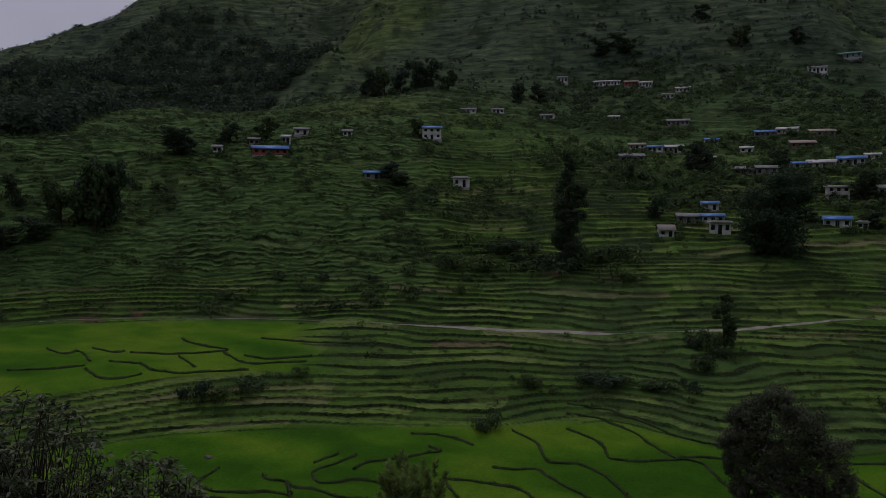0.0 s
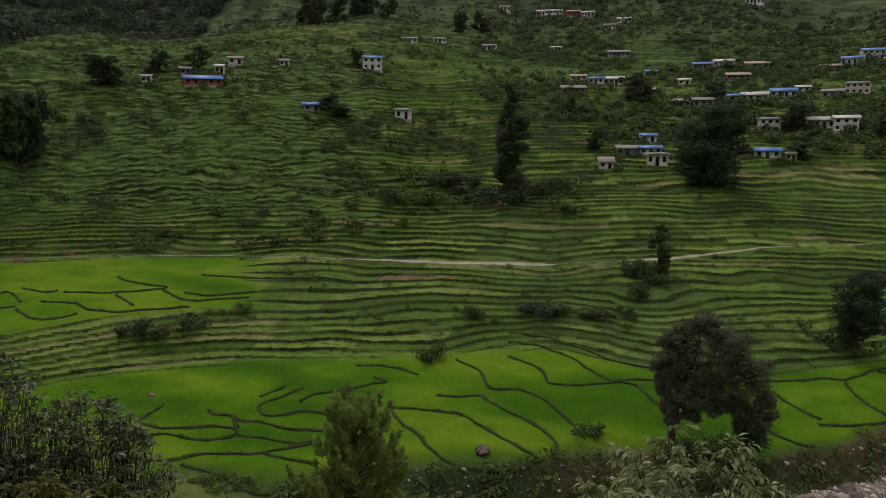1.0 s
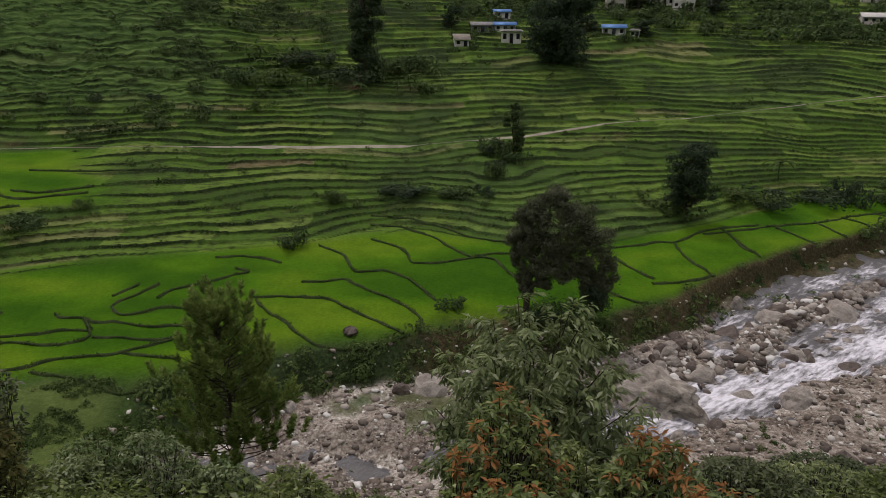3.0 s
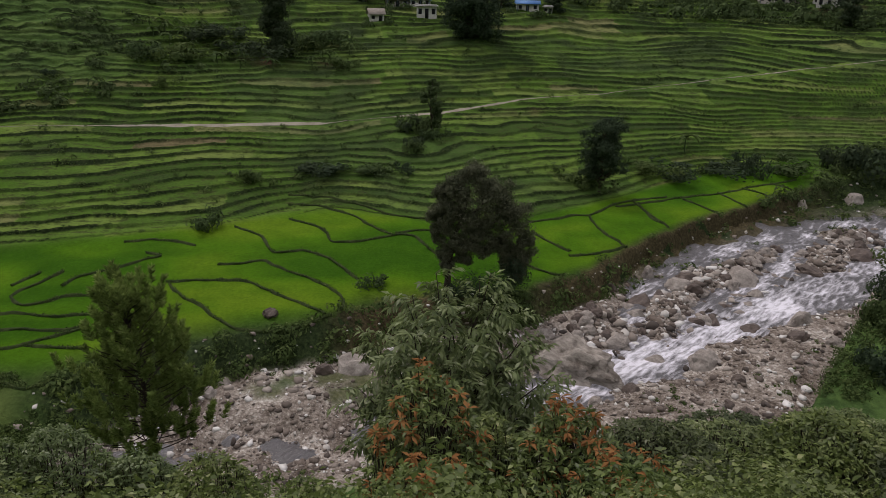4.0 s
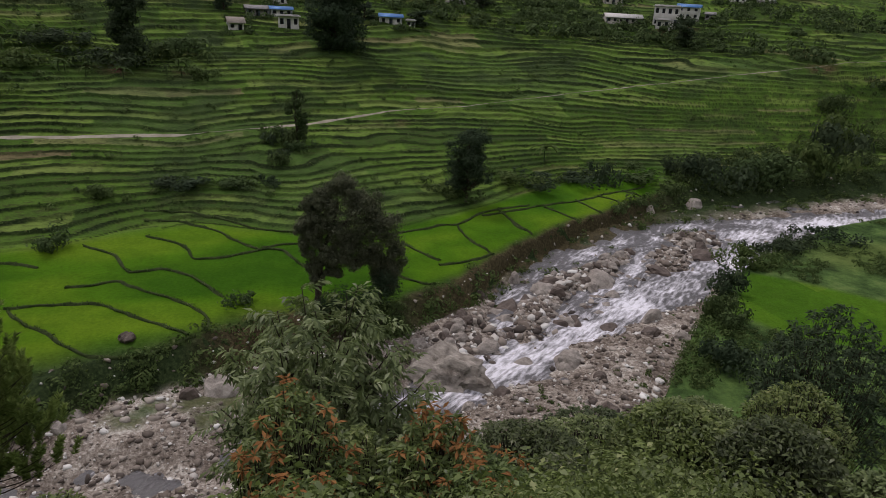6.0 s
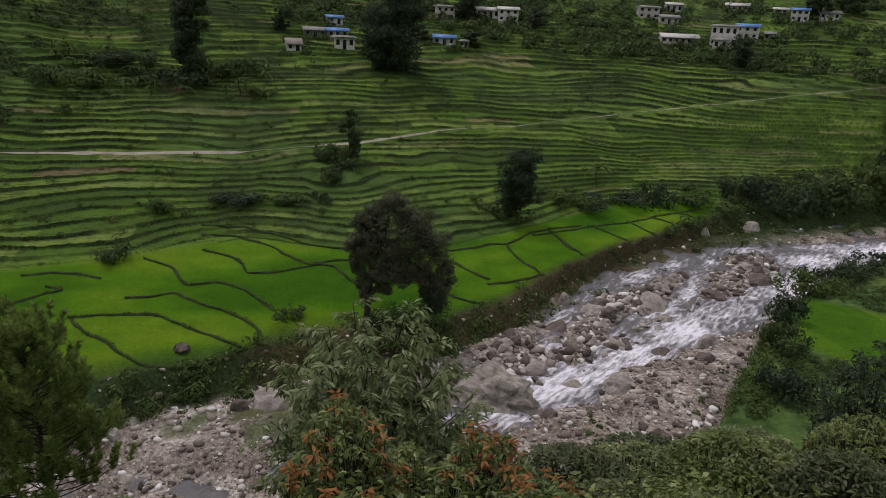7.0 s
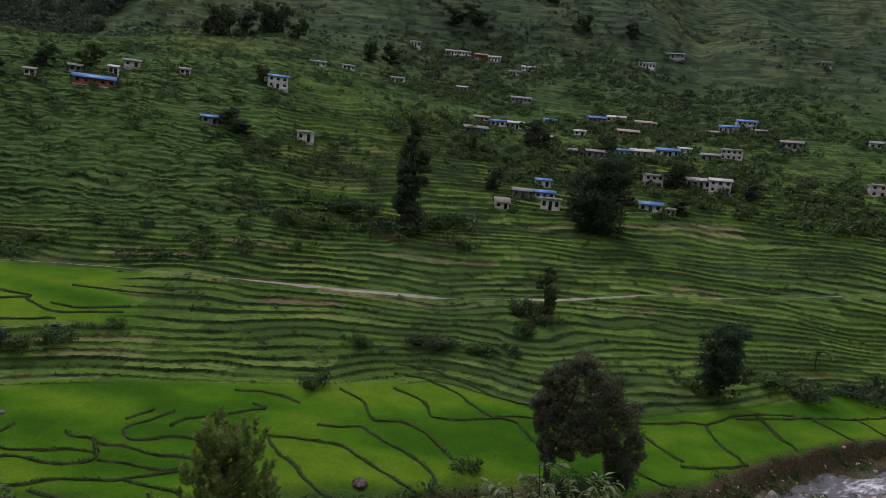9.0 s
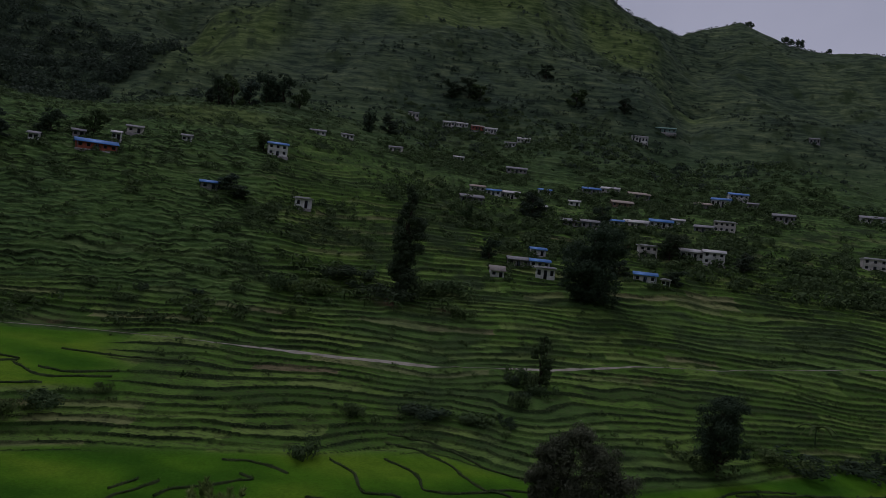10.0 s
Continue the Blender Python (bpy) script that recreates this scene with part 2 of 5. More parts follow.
def bare(x, y):
    """The smooth land, without terraces: its height, and where between the lines each place lies."""
    x, y = np.asarray(x, float), np.asarray(y, float)
    far, bearing = np.hypot(x, y), np.degrees(np.arctan2(x, y))
    wobble = fbm(bearing * 0.22, far * 0 + 3.3, 2, 5) * 0.8
    d, z = levels(bearing + wobble * smooth(60, 110, far))
    h = np.maximum(np.diff(d), 1e-3)
    slope = np.diff(z) / h
    a, b = slope[..., :-1], slope[..., 1:]
    inner = np.where(a * b > 0, 2 * a * b / np.where(a + b == 0, 1, a + b), 0)
    m = np.concatenate([slope[..., :1], inner, slope[..., -1:]], -1)
    k = np.clip((far[..., None] >= d).sum(-1) - 1, 0, d.shape[-1] - 2)

    def pick(v):
        return np.take_along_axis(v, k[..., None], -1)[..., 0]

    hk, t = pick(h), np.clip((far - pick(d)) / pick(h), 0, 1)
    k1 = k + 1
    z0, z1, m0, m1 = pick(z), np.take_along_axis(z, k1[..., None], -1)[..., 0], pick(m), np.take_along_axis(m, k1[..., None], -1)[..., 0]
    t2, t3 = t * t, t * t * t
    out = (2 * t3 - 3 * t2 + 1) * z0 + (t3 - 2 * t2 + t) * hk * m0 + (3 * t2 - 2 * t3) * z1 + (t3 - t2) * hk * m1
    behind = smooth(95, 150, np.abs(bearing))
    out = out * (1 - behind) + (EYE - 1.75 + 0.42 * np.minimum(far, 420)) * behind
    return out, k + t, far, bearing


def land(x, y):
    """The height of the land with its terraces, and its cover: riser, crop shade, gravel, scrub, paddy, wild."""
    zs, line, far, bearing = bare(x, y)
    x, y = np.asarray(x, float), np.asarray(y, float)
    rough = fbm(x / 130, y / 130, 5, 11) * smooth(200, 640, far) * smooth(1250, 800, far) * 42 + fbm(x / 23, y / 23, 3, 12) * smooth(120, 260, far) * 1.6
    gully = np.exp(-((bearing - 18.3 - fbm(far / 120, far * 0, 2, 8) * 2) / 2.6) ** 2) * smooth(420, 760, far) * smooth(1200, 850, far) * 13
    gully = gully + np.exp(-((bearing + 19.5 + (far - 500) / 60) / 1.6) ** 2) * smooth(420, 600, far) * smooth(950, 780, far) * 16
    zs = zs + rough * smooth(1500, 700, far) - gully
    # risers: steps get taller up the hill
    n, step, base, count = zs / 0.32, np.full_like(zs, 0.32), 1.75, 1.75 / 0.32
    for top, rise in ((8.4, 0.52), (19, 0.78), (60, 1.15), (4000, 2.6)):
        n, step = np.where(zs > base, count + (zs - base) / rise, n), np.where(zs > base, rise, step)
        count, base = count + (top - base) / rise, top
    n = n + fbm(x / 34, y / 34, 3, 21) * 2.3 + fbm(x / 17, y / 9, 3, 22) * 0.42
    knoll = smooth(-11, -17, bearing) * smooth(11.25, 11.6, line)
    n = n + knoll * fbm(x / 13, y / 8, 3, 26) * 1.3
    # neighbouring plots lie a little higher or lower than one another
    strip = x / 15 + fbm(x / 40, y / 22, 2, 24) * 1.6
    first = np.floor(strip)
    turn_over = smooth(0.42, 0.58, strip - first)
    n = n + 0.75 * (value_noise(first * 7.31, zs / 5, 25) * (1 - turn_over) + value_noise((first + 1) * 7.31, zs / 5, 25) * turn_over)
    k = np.floor(n)
    f = n - k
    cut = 0.72 + 0.3 * (value_noise(x / 14 + k * 3.7, y / 14, 31) - 0.5)
    up = smooth(cut, 0.985, f)
    stepped = (k + 0.10 * f * (1 - up) + up - n) * step
    in_fields = smooth(8.05, 8.25, line) * smooth(13.95, 13.2, line)
    left_scrub = smooth(-38, -44, bearing) * smooth(11.3, 11.6, line)
    flat = smooth(9.12, 8.92, line) * smooth(39.5, 37.5, bearing) + smooth(-21, -27, bearing) * smooth(9.85, 10, line) * smooth(11, 10.9, line)
    amount = in_fields * (1 - 0.25 * knoll - 0.2 * left_scrub) * (1 - flat) + 0.6 * smooth(13.2, 13.95, line) * smooth(14.9, 14.3, line)
    wobble = fbm(bearing * 0.22, far * 0 + 3.3, 2, 5) * 0.8
    beside = np.abs(far - along(ROAD, np.clip(bearing + wobble, -75, 75))[0])
    kept = 0.8 + 0.2 * smooth(-0.28, 0.12, fbm(x / 24, y / 13, 3, 23))
    amount = amount * smooth(1.0, 2.2, beside) * kept
    z = zs + stepped * amount
    # crop shade by plot
    plot = np.floor(x / (11 + 9 * value_noise(k, k * 0 + 4, 41)) + 13.7 * value_noise(k * 1.7, k * 0, 42))
    shade = value_noise(plot * 7.13 + 0.5, k * 3.31 + 0.5, 43)
    up = up * (1 - flat)
    shade = shade * (1 - flat) + flat * np.clip(0.5 + 1.3 * fbm(x / 15, y / 8, 3, 44), 0, 1)
    # the river bed and its channels
    bed = smooth(5.6, 6, line) * smooth(7.25, 6.95, line)
    z = z + bed * (fbm(x / 9, y / 9, 4, 51) * 1.0 + fbm(x / 1.7, y / 1.7, 2, 52) * 0.35)
    cut_bed = 1.9 * np.exp(-(channel(x, y) / 4.4) ** 2)
    for course, deep, half in ((SIDE_STREAM, 1.6, 2.8), (CROSS_STREAM, 1.3, 1.9), (SECOND_ARM, 1.7, 2.6)):
        cut_bed = np.maximum(cut_bed, deep * np.exp(-(channel(x, y, course) / half) ** 2))
    z = z + bed * (0.62 - cut_bed)
    reach = 0.32 * smooth(22, 30, bearing)
    gravel = smooth(5.55, 5.95, line) * smooth(7.32 - reach, 7.06 - reach, line)
    scrub = np.clip(fbm(x / 24, y / 24, 4, 61) * 1.6 + fbm(x / 5, y / 5, 3, 62) * 1.6 - 0.2, 0, 1) * smooth(8.9, 9.3, line) * (0.5 + 0.5 * smooth(10.8, 12.5, line)) * (1 - flat)
    bumps = fbm(x / 2.1, y / 2.1, 3, 71) * (0.16 + 0.55 * knoll + 0.8 * smooth(12.6, 13.6, line) * smooth(420, 330, far))
    z = z + bumps * smooth(8.6, 9.2, line) * (1 - up * 0.3) * (0.35 + 0.65 * up + 0.65 * knoll)
    z = z + knoll * fbm(x / 6.5, y / 6.5, 2, 75) * 0.7
    z = z + up * in_fields * (value_noise(x / 0.7, y / 0.7, 72) - 0.4) * 0.28
    up = up * smooth(1.0, 2.2, beside)
    shelf = smooth(-23, -27, bearing) * smooth(7.15, 7.3, line) * smooth(8.1, 7.95, line) * smooth(50, 52, far)
    bank = smooth(6.9 - reach, 7.3 - reach, line) * smooth(8.15, 7.95, line) * (1 - 0.85 * shelf)
    z = z + bank * fbm(x / 2.5, y / 2.5, 3, 73) * 0.8
    eroded = np.maximum(smooth(15, 22, bearing) * smooth(42, 36, bearing) * 0.42, 0.5 * smooth(-2, 4, bearing) * smooth(16, 10, bearing)) * bank
    for px, py, size in ((-5, 58.4, 2.8), (1, 57.6, 3.0), (7, 57.0, 2.6), (42.5, 141.5, 3.2), (163, 145, 4), (-97, 127, 5), (-104, 121, 4), (-12, 165, 4), (2, 165, 3), (60, 240, 4), (148, 190, 6), (-75, 132, 3)):
        eroded = np.maximum(eroded, 0.95 * np.exp(-((x - px) / (size * 1.6)) ** 2 - ((y - py) / size) ** 2) * (0.6 + fbm(x / 3, y / 3, 2, 74)))
    bank = np.maximum(bank, eroded)
    gravel = gravel * (1 - 0.85 * smooth(0.25, 0.6, eroded))
    meadow = np.zeros_like(x)
    for px, py, wx_, wy_ in ((-45, 640, 75, 60), (20, 660, 60, 60), (150, 690, 45, 50), (185, 600, 30, 45), (-200, 560, 50, 60), (-70, 780, 60, 60), (-110, 300, 40, 30), (101, 72, 17, 9)):
        meadow = np.maximum(meadow, smooth(1.3, 0.5, np.hypot((x - px) / wx_, (y - py) / wy_) + fbm(x / 40, y / 40, 3, 65) * 0.6))
    meadow = np.maximum(meadow, shelf)
    near_rice = smooth(82.5, 84.5, far + 4 * fbm(x / 12, y / 12, 2, 66)) * smooth(105, 102.5, far) * smooth(46.0, 46.6, bearing) * smooth(5.2, 4.9, line)
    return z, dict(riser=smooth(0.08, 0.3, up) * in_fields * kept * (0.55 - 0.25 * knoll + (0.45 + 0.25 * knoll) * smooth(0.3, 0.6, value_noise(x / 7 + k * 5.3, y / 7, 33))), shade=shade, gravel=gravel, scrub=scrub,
                   paddy=smooth(7.98, 8.05, line) * np.clip(flat, 0, 1) + 0.8 * near_rice, wild=np.clip(0.8 * knoll + left_scrub + shelf + smooth(12.9, 13.5, line) + smooth(7.4, 7, line) * (1 - near_rice) + 0.4 * smooth(0.12, 0.3, fbm(x / 26, y / 26, 3, 64)) * (1 - flat), 0, 1),
                   field=in_fields, high=smooth(45, 130, zs) * smooth(12.9, 13.6, line), bank=bank, eroded=eroded, meadow=meadow * 0.85, line=line)


CHANNEL = [(190, 101), (150, 95), (122, 92.6), (104, 91.6), (91.3, 90), (89.5, 85.4), (82, 80.3), (74.3, 77.1), (64, 72.9), (53.6, 68.6), (45.3, 64.7), (38.2, 61.7),
           (32.7, 59.1), (27.7, 56.9), (22, 55), (0, 51), (-15, 50), (-35, 48), (-90, 44)]
SIDE_STREAM = [(112, 96), (102.7, 95.5), (90.8, 96.5), (78, 95.8), (67, 91.4), (55.5, 86.4), (49.2, 83.7), (41.8, 77.9), (36.4, 71.7), (34.8, 65.7), (34.3, 60.9)]
CROSS_STREAM = [(75, 92), (70.1, 88), (62.2, 79.7), (56.5, 75.6), (48.3, 72.5), (42.4, 67.8), (39.1, 63.2)]
SECOND_ARM = [(113, 92.2), (102, 87.3), (95.2, 81.4), (88.1, 79), (81.5, 77.9)]
RUBBLE = [(84, 86), (78, 86), (68.5, 83.1), (54.5, 77.4), (47, 74.5), (44.1, 70.2), (37.7, 67.9), (31.5, 64.1), (26, 61)]


def channel(x, y, course=CHANNEL):
    """Distance from the middle of the main stream."""
    best = np.full(np.shape(x), 1e9)
    for (ax, ay), (bx, by) in zip(course, course[1:]):
        dx, dy = bx - ax, by - ay
        t = np.clip(((x - ax) * dx + (y - ay) * dy) / (dx * dx + dy * dy), 0, 1)
        best = np.minimum(best, np.hypot(x - ax - t * dx, y - ay - t * dy))
    return best


def ground_at(x, y):
    return float(land(np.array([x]), np.array([y]))[0][0])

# ---- meshes from arrays ----
def mesh_of(name, verts, faces, mat=None, shade_smooth=False):
    """A mesh from an array of places and an array of quads or triangles."""
    verts, faces = np.asarray(verts, np.float32), np.asarray(faces, np.int32)
    me = bpy.data.meshes.new(name)
    me.vertices.add(len(verts))
    me.vertices.foreach_set("co", verts.ravel())
    side = faces.shape[1]
    me.loops.add(faces.size)
    me.loops.foreach_set("vertex_index", faces.ravel())
    me.polygons.add(len(faces))
    me.polygons.foreach_set("loop_start", np.arange(0, faces.size, side, dtype=np.int32))
    me.polygons.foreach_set("loop_total", np.full(len(faces), side, np.int32))
    if shade_smooth:
        me.polygons.foreach_set("use_smooth", np.ones(len(faces), bool))
    me.update(calc_edges=True)
    if mat:
        me.materials.append(mat)
    return me


def grid_faces(rows, cols, wrap=False):
    r, c = np.meshgrid(np.arange(rows - 1), np.arange(cols if wrap else cols - 1), indexing="ij")
    c1 = (c + 1) % cols
    return np.stack([r * cols + c, (r + 1) * cols + c, (r + 1) * cols + c1, r * cols + c1], -1).reshape(-1, 4)


# ---- the ground: one sheet to the horizon, finest over the terraces ----
rings = np.concatenate([np.geomspace(0.02, 34, 56)[:-1], np.arange(34, 62, 0.45), np.arange(62, 100, 0.36), np.arange(100, 178, 0.24),
                        np.arange(178, 262, 0.36), np.arange(262, 480, 1.1), np.arange(480, 1300, 5), np.geomspace(1300, 4800, 16)])
bearings = np.radians(np.concatenate([np.arange(-180, -52, 3.2), np.arange(-52, 26, 0.17), np.arange(26, 60, 0.105), np.arange(60, 180, 3.0)]))
R, B = np.meshgrid(rings, bearings, indexing="ij")
GX, GY = R * np.sin(B), R * np.cos(B)
GZ, cover = land(GX, GY)
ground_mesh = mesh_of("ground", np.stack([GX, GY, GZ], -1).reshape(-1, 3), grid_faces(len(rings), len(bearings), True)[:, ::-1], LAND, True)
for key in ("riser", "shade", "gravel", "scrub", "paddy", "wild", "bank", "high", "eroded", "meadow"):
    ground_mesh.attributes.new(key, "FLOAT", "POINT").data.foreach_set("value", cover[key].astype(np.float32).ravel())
ground = tagged(new("ground", ground_mesh), "green terraced hillside with rice fields and a stony river bed", "ground", kind="structure")

# ---- the stream ----
WATER, n, l, b = material("white_water")
spin = n.new("ShaderNodeVectorRotate")
spin.rotation_type = "Z_AXIS"
spin.inputs["Angle"].default_value = radians(-32)
l.new(n.new("ShaderNodeTexCoord").outputs["Object"], spin.inputs["Vector"])
flow = noise_node(n, l, 1.1, 7, 0.64, spin.outputs["Vector"], (0.5, 1.7, 1.0))
rush = n.new("ShaderNodeAttribute")
rush.attribute_name = "rush"
foam = ramp(n, l, maths(n, l, "ADD", maths(n, l, "MULTIPLY", flow, 0.75), maths(n, l, "MULTIPLY", rush.outputs["Fac"], 0.23)), (0.49, (0, 0, 0)), (0.57, (0.4, 0.4, 0.4)), (0.68, (1, 1, 1)))
l.new(blend(n, l, foam, (0.085, 0.082, 0.085), (0.78, 0.77, 0.84)), b.inputs["Base Color"])
l.new(ramp(n, l, foam, (0.0, (0.3,) * 3), (1.0, (0.75,) * 3)), b.inputs["Roughness"])
bump(n, l, b, flow, 0.8, 0.35)
wx, wy = np.meshgrid(np.arange(-110, 190, 0.5), np.arange(36, 118, 0.5), indexing="ij")
wz = -3.2 - 0.55 * smooth(22, 2, wx) + 0.006 * np.maximum(wx, 0) + fbm(wx / 2.6, wy / 1.7, 3, 81) * 0.6 + fbm(wx / 0.9, wy / 0.9, 2, 82) * 0.12
bed_line = bare(wx, wy)[1]
inside = (bed_line > 5.0) & (bed_line < 8.0)
quads = grid_faces(*wx.shape)
keep = inside.ravel()[quads].all(1)
water_mesh = mesh_of("water", np.stack([wx, wy, wz], -1).reshape(-1, 3), quads[keep][:, ::-1], WATER, True)
rushing = (0.25 + 0.75 * smooth(8, 26, wx)) * np.exp(-(channel(wx, wy) / 4.6) ** 2) * (0.6 + 0.9 * value_noise(wx / 5, wy / 5, 83))
for course, force, half in ((SIDE_STREAM, 0.65, 2.6), (CROSS_STREAM, 0.8, 2.0), (SECOND_ARM, 0.75, 2.4)):
    rushing = np.maximum(rushing, force * np.exp(-(channel(wx, wy, course) / half) ** 2) * (0.4 + value_noise(wx / 4, wy / 4, 84)))
water_mesh.attributes.new("rush", "FLOAT", "POINT").data.foreach_set("value", rushing.astype(np.float32).ravel())
tagged(new("water", water_mesh),
       "shallow rushing river with white foam between stones", "river", kind="structure")

# ---- kit: parts, leaves, tubes, boxes ----
rng = np.random.default_rng(7)


def thing(name, label, category, place, group="", turn=0.0, kind=""):
    ob = new(name)
    ob.matrix_basis = pose(*place, 0, 0, turn)
    return tagged(ob, label, category, group, kind)


def part(name, mesh, parent, label="", kind=""):
    ob = new(name, mesh)
    ob.parent = parent
    return tagged(ob, label, kind=kind)


def unit(v):
    return v / np.maximum(np.linalg.norm(v, axis=-1, keepdims=True), 1e-9)


def leaves(centre, way, length, width, fold=0.15, up=None):
    """Pointed leaves: four corners each, as places of shape (n, 4, 3)."""
    n = len(centre)
    way = unit(way)
    up = rng.normal(size=(n, 3)) if up is None else up
    side = unit(np.cross(way, up))
    flat = unit(np.cross(side, way))
    length, width = np.broadcast_to(length, n)[:, None], np.broadcast_to(width, n)[:, None]
    mid = centre + flat * width * fold
    return np.stack([centre - way * length / 2, mid + side * width / 2, centre + way * length / 2 - flat * length * 0.12, mid - side * width / 2], 1)


def quads_of(list_of_quads):
    v = np.concatenate([q.reshape(-1, 3) for q in list_of_quads])
    return v, np.arange(len(v)).reshape(-1, 4)


def clump(centre, radius, count, size, hang=0.2, shell=0.5, spread=0.35, slim=0.55):
    """A clump of leaves within an uneven ball; most of them near its skin, looking outward."""
    d = unit(rng.normal(size=(count, 3)))
    r = (shell + (1 - shell) * rng.random((count, 1)) ** 0.6) * (1 + 0.3 * rng.normal(size=(count, 1)) * spread)
    c = np.asarray(centre) + d * r * np.asarray(radius)
    way = unit(np.cross(d, rng.normal(size=(count, 3)))) + 0.3 * d - np.array([0, 0, hang])
    s = size * rng.uniform(0.6, 1.35, count)
    return leaves(c, way, s, s * slim, up=d + (0, 0, 0.3) + rng.normal(size=(count, 3)) * 0.3)


def tube(points, radii, sides=7):
    """A tapered limb along points: places and quads."""
    p, r = np.asarray(points, float), np.asarray(radii, float)
    t = unit(np.gradient(p, axis=0))
    a = unit(np.cross(t, np.array([0.31, 0.95, 0.05])))
    b = np.cross(t, a)
    ang = np.linspace(0, 2 * math.pi, sides, endpoint=False)
    ring = p[:, None] + r[:, None, None] * (np.cos(ang)[None, :, None] * a[:, None] + np.sin(ang)[None, :, None] * b[:, None])
    return ring.reshape(-1, 3), grid_faces(len(p), sides, True)


def joined(pieces):
    v, f, k = [], [], 0
    for pv, pf in pieces:
        v.append(pv), f.append(np.asarray(pf) + k)
        k += len(pv)
    return np.concatenate(v), np.concatenate(f)


BOX_FACES = np.array([[0, 3, 2, 1], [4, 5, 6, 7], [0, 1, 5, 4], [1, 2, 6, 5], [2, 3, 7, 6], [3, 0, 4, 7]])


def box(x0, x1, y0, y1, z0, z1):
    return np.array([[x0, y0, z0], [x1, y0, z0], [x1, y1, z0], [x0, y1, z0], [x0, y0, z1], [x1, y0, z1], [x1, y1, z1], [x0, y1, z1]], float), BOX_FACES


def limb(start, end, r0, r1, bend=0.15, steps=7, sides=7):
    start, end = np.asarray(start, float), np.asarray(end, float)
    t = np.linspace(0, 1, steps)[:, None]
    size = np.linalg.norm(end - start)
    sway = np.cumsum(rng.normal(size=(steps, 3)) * bend * size / steps, axis=0) * np.sin(t * math.pi)
    return tube(start + (end - start) * t + sway, r0 + (r1 - r0) * t[:, 0], sides)


BARK = speckled("bark", (0.018, 0.014, 0.011), (0.075, 0.06, 0.046), 1.5, 0.95, 0.6, 0.05, stretch=(3, 3, 0.6))
PINE_BARK = speckled("pine_bark", (0.014, 0.011, 0.009), (0.06, 0.045, 0.035), 3, 0.95, 0.6, 0.03, stretch=(3, 3, 0.6))
DARK_LEAF = foliage("dark_leaves", (0.026, 0.042, 0.025), (0.070, 0.098, 0.054))
BROWN_LEAF = foliage("brownish_leaves", (0.040, 0.046, 0.030), (0.120, 0.130, 0.084), (0.21, 0.21, 0.16))
BUSH_LEAF = foliage("bush_leaves", (0.030, 0.052, 0.021), (0.098, 0.140, 0.056))
SCRUB_LEAF = foliage("scrub_leaves", (0.034, 0.060, 0.020), (0.090, 0.130, 0.044), (0.13, 0.16, 0.07))
WEED_LEAF = foliage("weed_leaves", (0.024, 0.044, 0.014), (0.088, 0.130, 0.040), (0.15, 0.155, 0.07))
# far forest leaves, lightened and greyed to put distance haze into the colour
HAZED_LEAF = foliage("hazed_forest_leaves", (0.028, 0.044, 0.031), (0.068, 0.092, 0.062))
NEEDLE = foliage("pine_needles", (0.075, 0.112, 0.028), (0.24, 0.31, 0.09), (0.35, 0.39, 0.16))
PALE_LEAF = foliage("greyish_leaves", (0.042, 0.068, 0.022), (0.185, 0.235, 0.098), (0.44, 0.48, 0.33), 0.45, 0.3, 1.6)
SHRUB_LEAF = foliage("shrub_leaves", (0.034, 0.054, 0.016), (0.155, 0.205, 0.062), (0.33, 0.34, 0.18), 0.45, 0.3, 1.6)
RED_LEAF = foliage("young_red_leaves", (0.17, 0.066, 0.024), (0.42, 0.205, 0.085), clumps=1.6)
DRY_LEAF = foliage("dry_leaves", (0.040, 0.050, 0.014), (0.12, 0.115, 0.04), (0.18, 0.10, 0.045))
DIM_LEAF = foliage("dim_leaves", (0.022, 0.034, 0.013), (0.095, 0.120, 0.048), (0.26, 0.27, 0.19), 0.45, 0.3, 1.6)

# ---- the dirt road along the slope ----
DUST = speckled("pale_road_dust", (0.16, 0.145, 0.11), (0.38, 0.35, 0.29), 0.4, 0.95, 0.4, 0.05)
road_bearing = np.arange(-44, 57, 0.25)
rw = fbm(road_bearing * 0.22, road_bearing * 0 + 3.3, 2, 5) * 0.8
road_far = along(ROAD, road_bearing + rw)[0]
shown = np.maximum(smooth(-20, -9, road_bearing) * smooth(0.8, -0.8, road_bearing), smooth(5, 8, road_bearing) * smooth(17.5, 15.5, road_bearing))
wide = 0.02 + 0.6 * shown + 0.14 * smooth(24, 30, road_bearing) + 0.3 * fbm(road_bearing * 0.8, road_bearing * 0, 2, 91)
road_rows = []
for offset in np.linspace(-1, 1, 5):
    d = road_far + offset * np.maximum(wide, 0.04)
    x, y = d * np.sin(np.radians(road_bearing)), d * np.cos(np.radians(road_bearing))
    road_rows.append(np.stack([x, y, land(x, y)[0] + 0.10 - 0.06 * abs(offset)], -1))
tagged(new("road", mesh_of("road", np.stack(road_rows).reshape(-1, 3), grid_faces(5, len(road_bearing)), DUST, True)),
       "narrow pale dirt road along the terraces", "road", kind="structure")

# ---- bunds between the rice plots ----
BUND = speckled("weedy_bund", (0.013, 0.027, 0.008), (0.060, 0.080, 0.026), 1.2, 0.95, 0.7, 0.08)


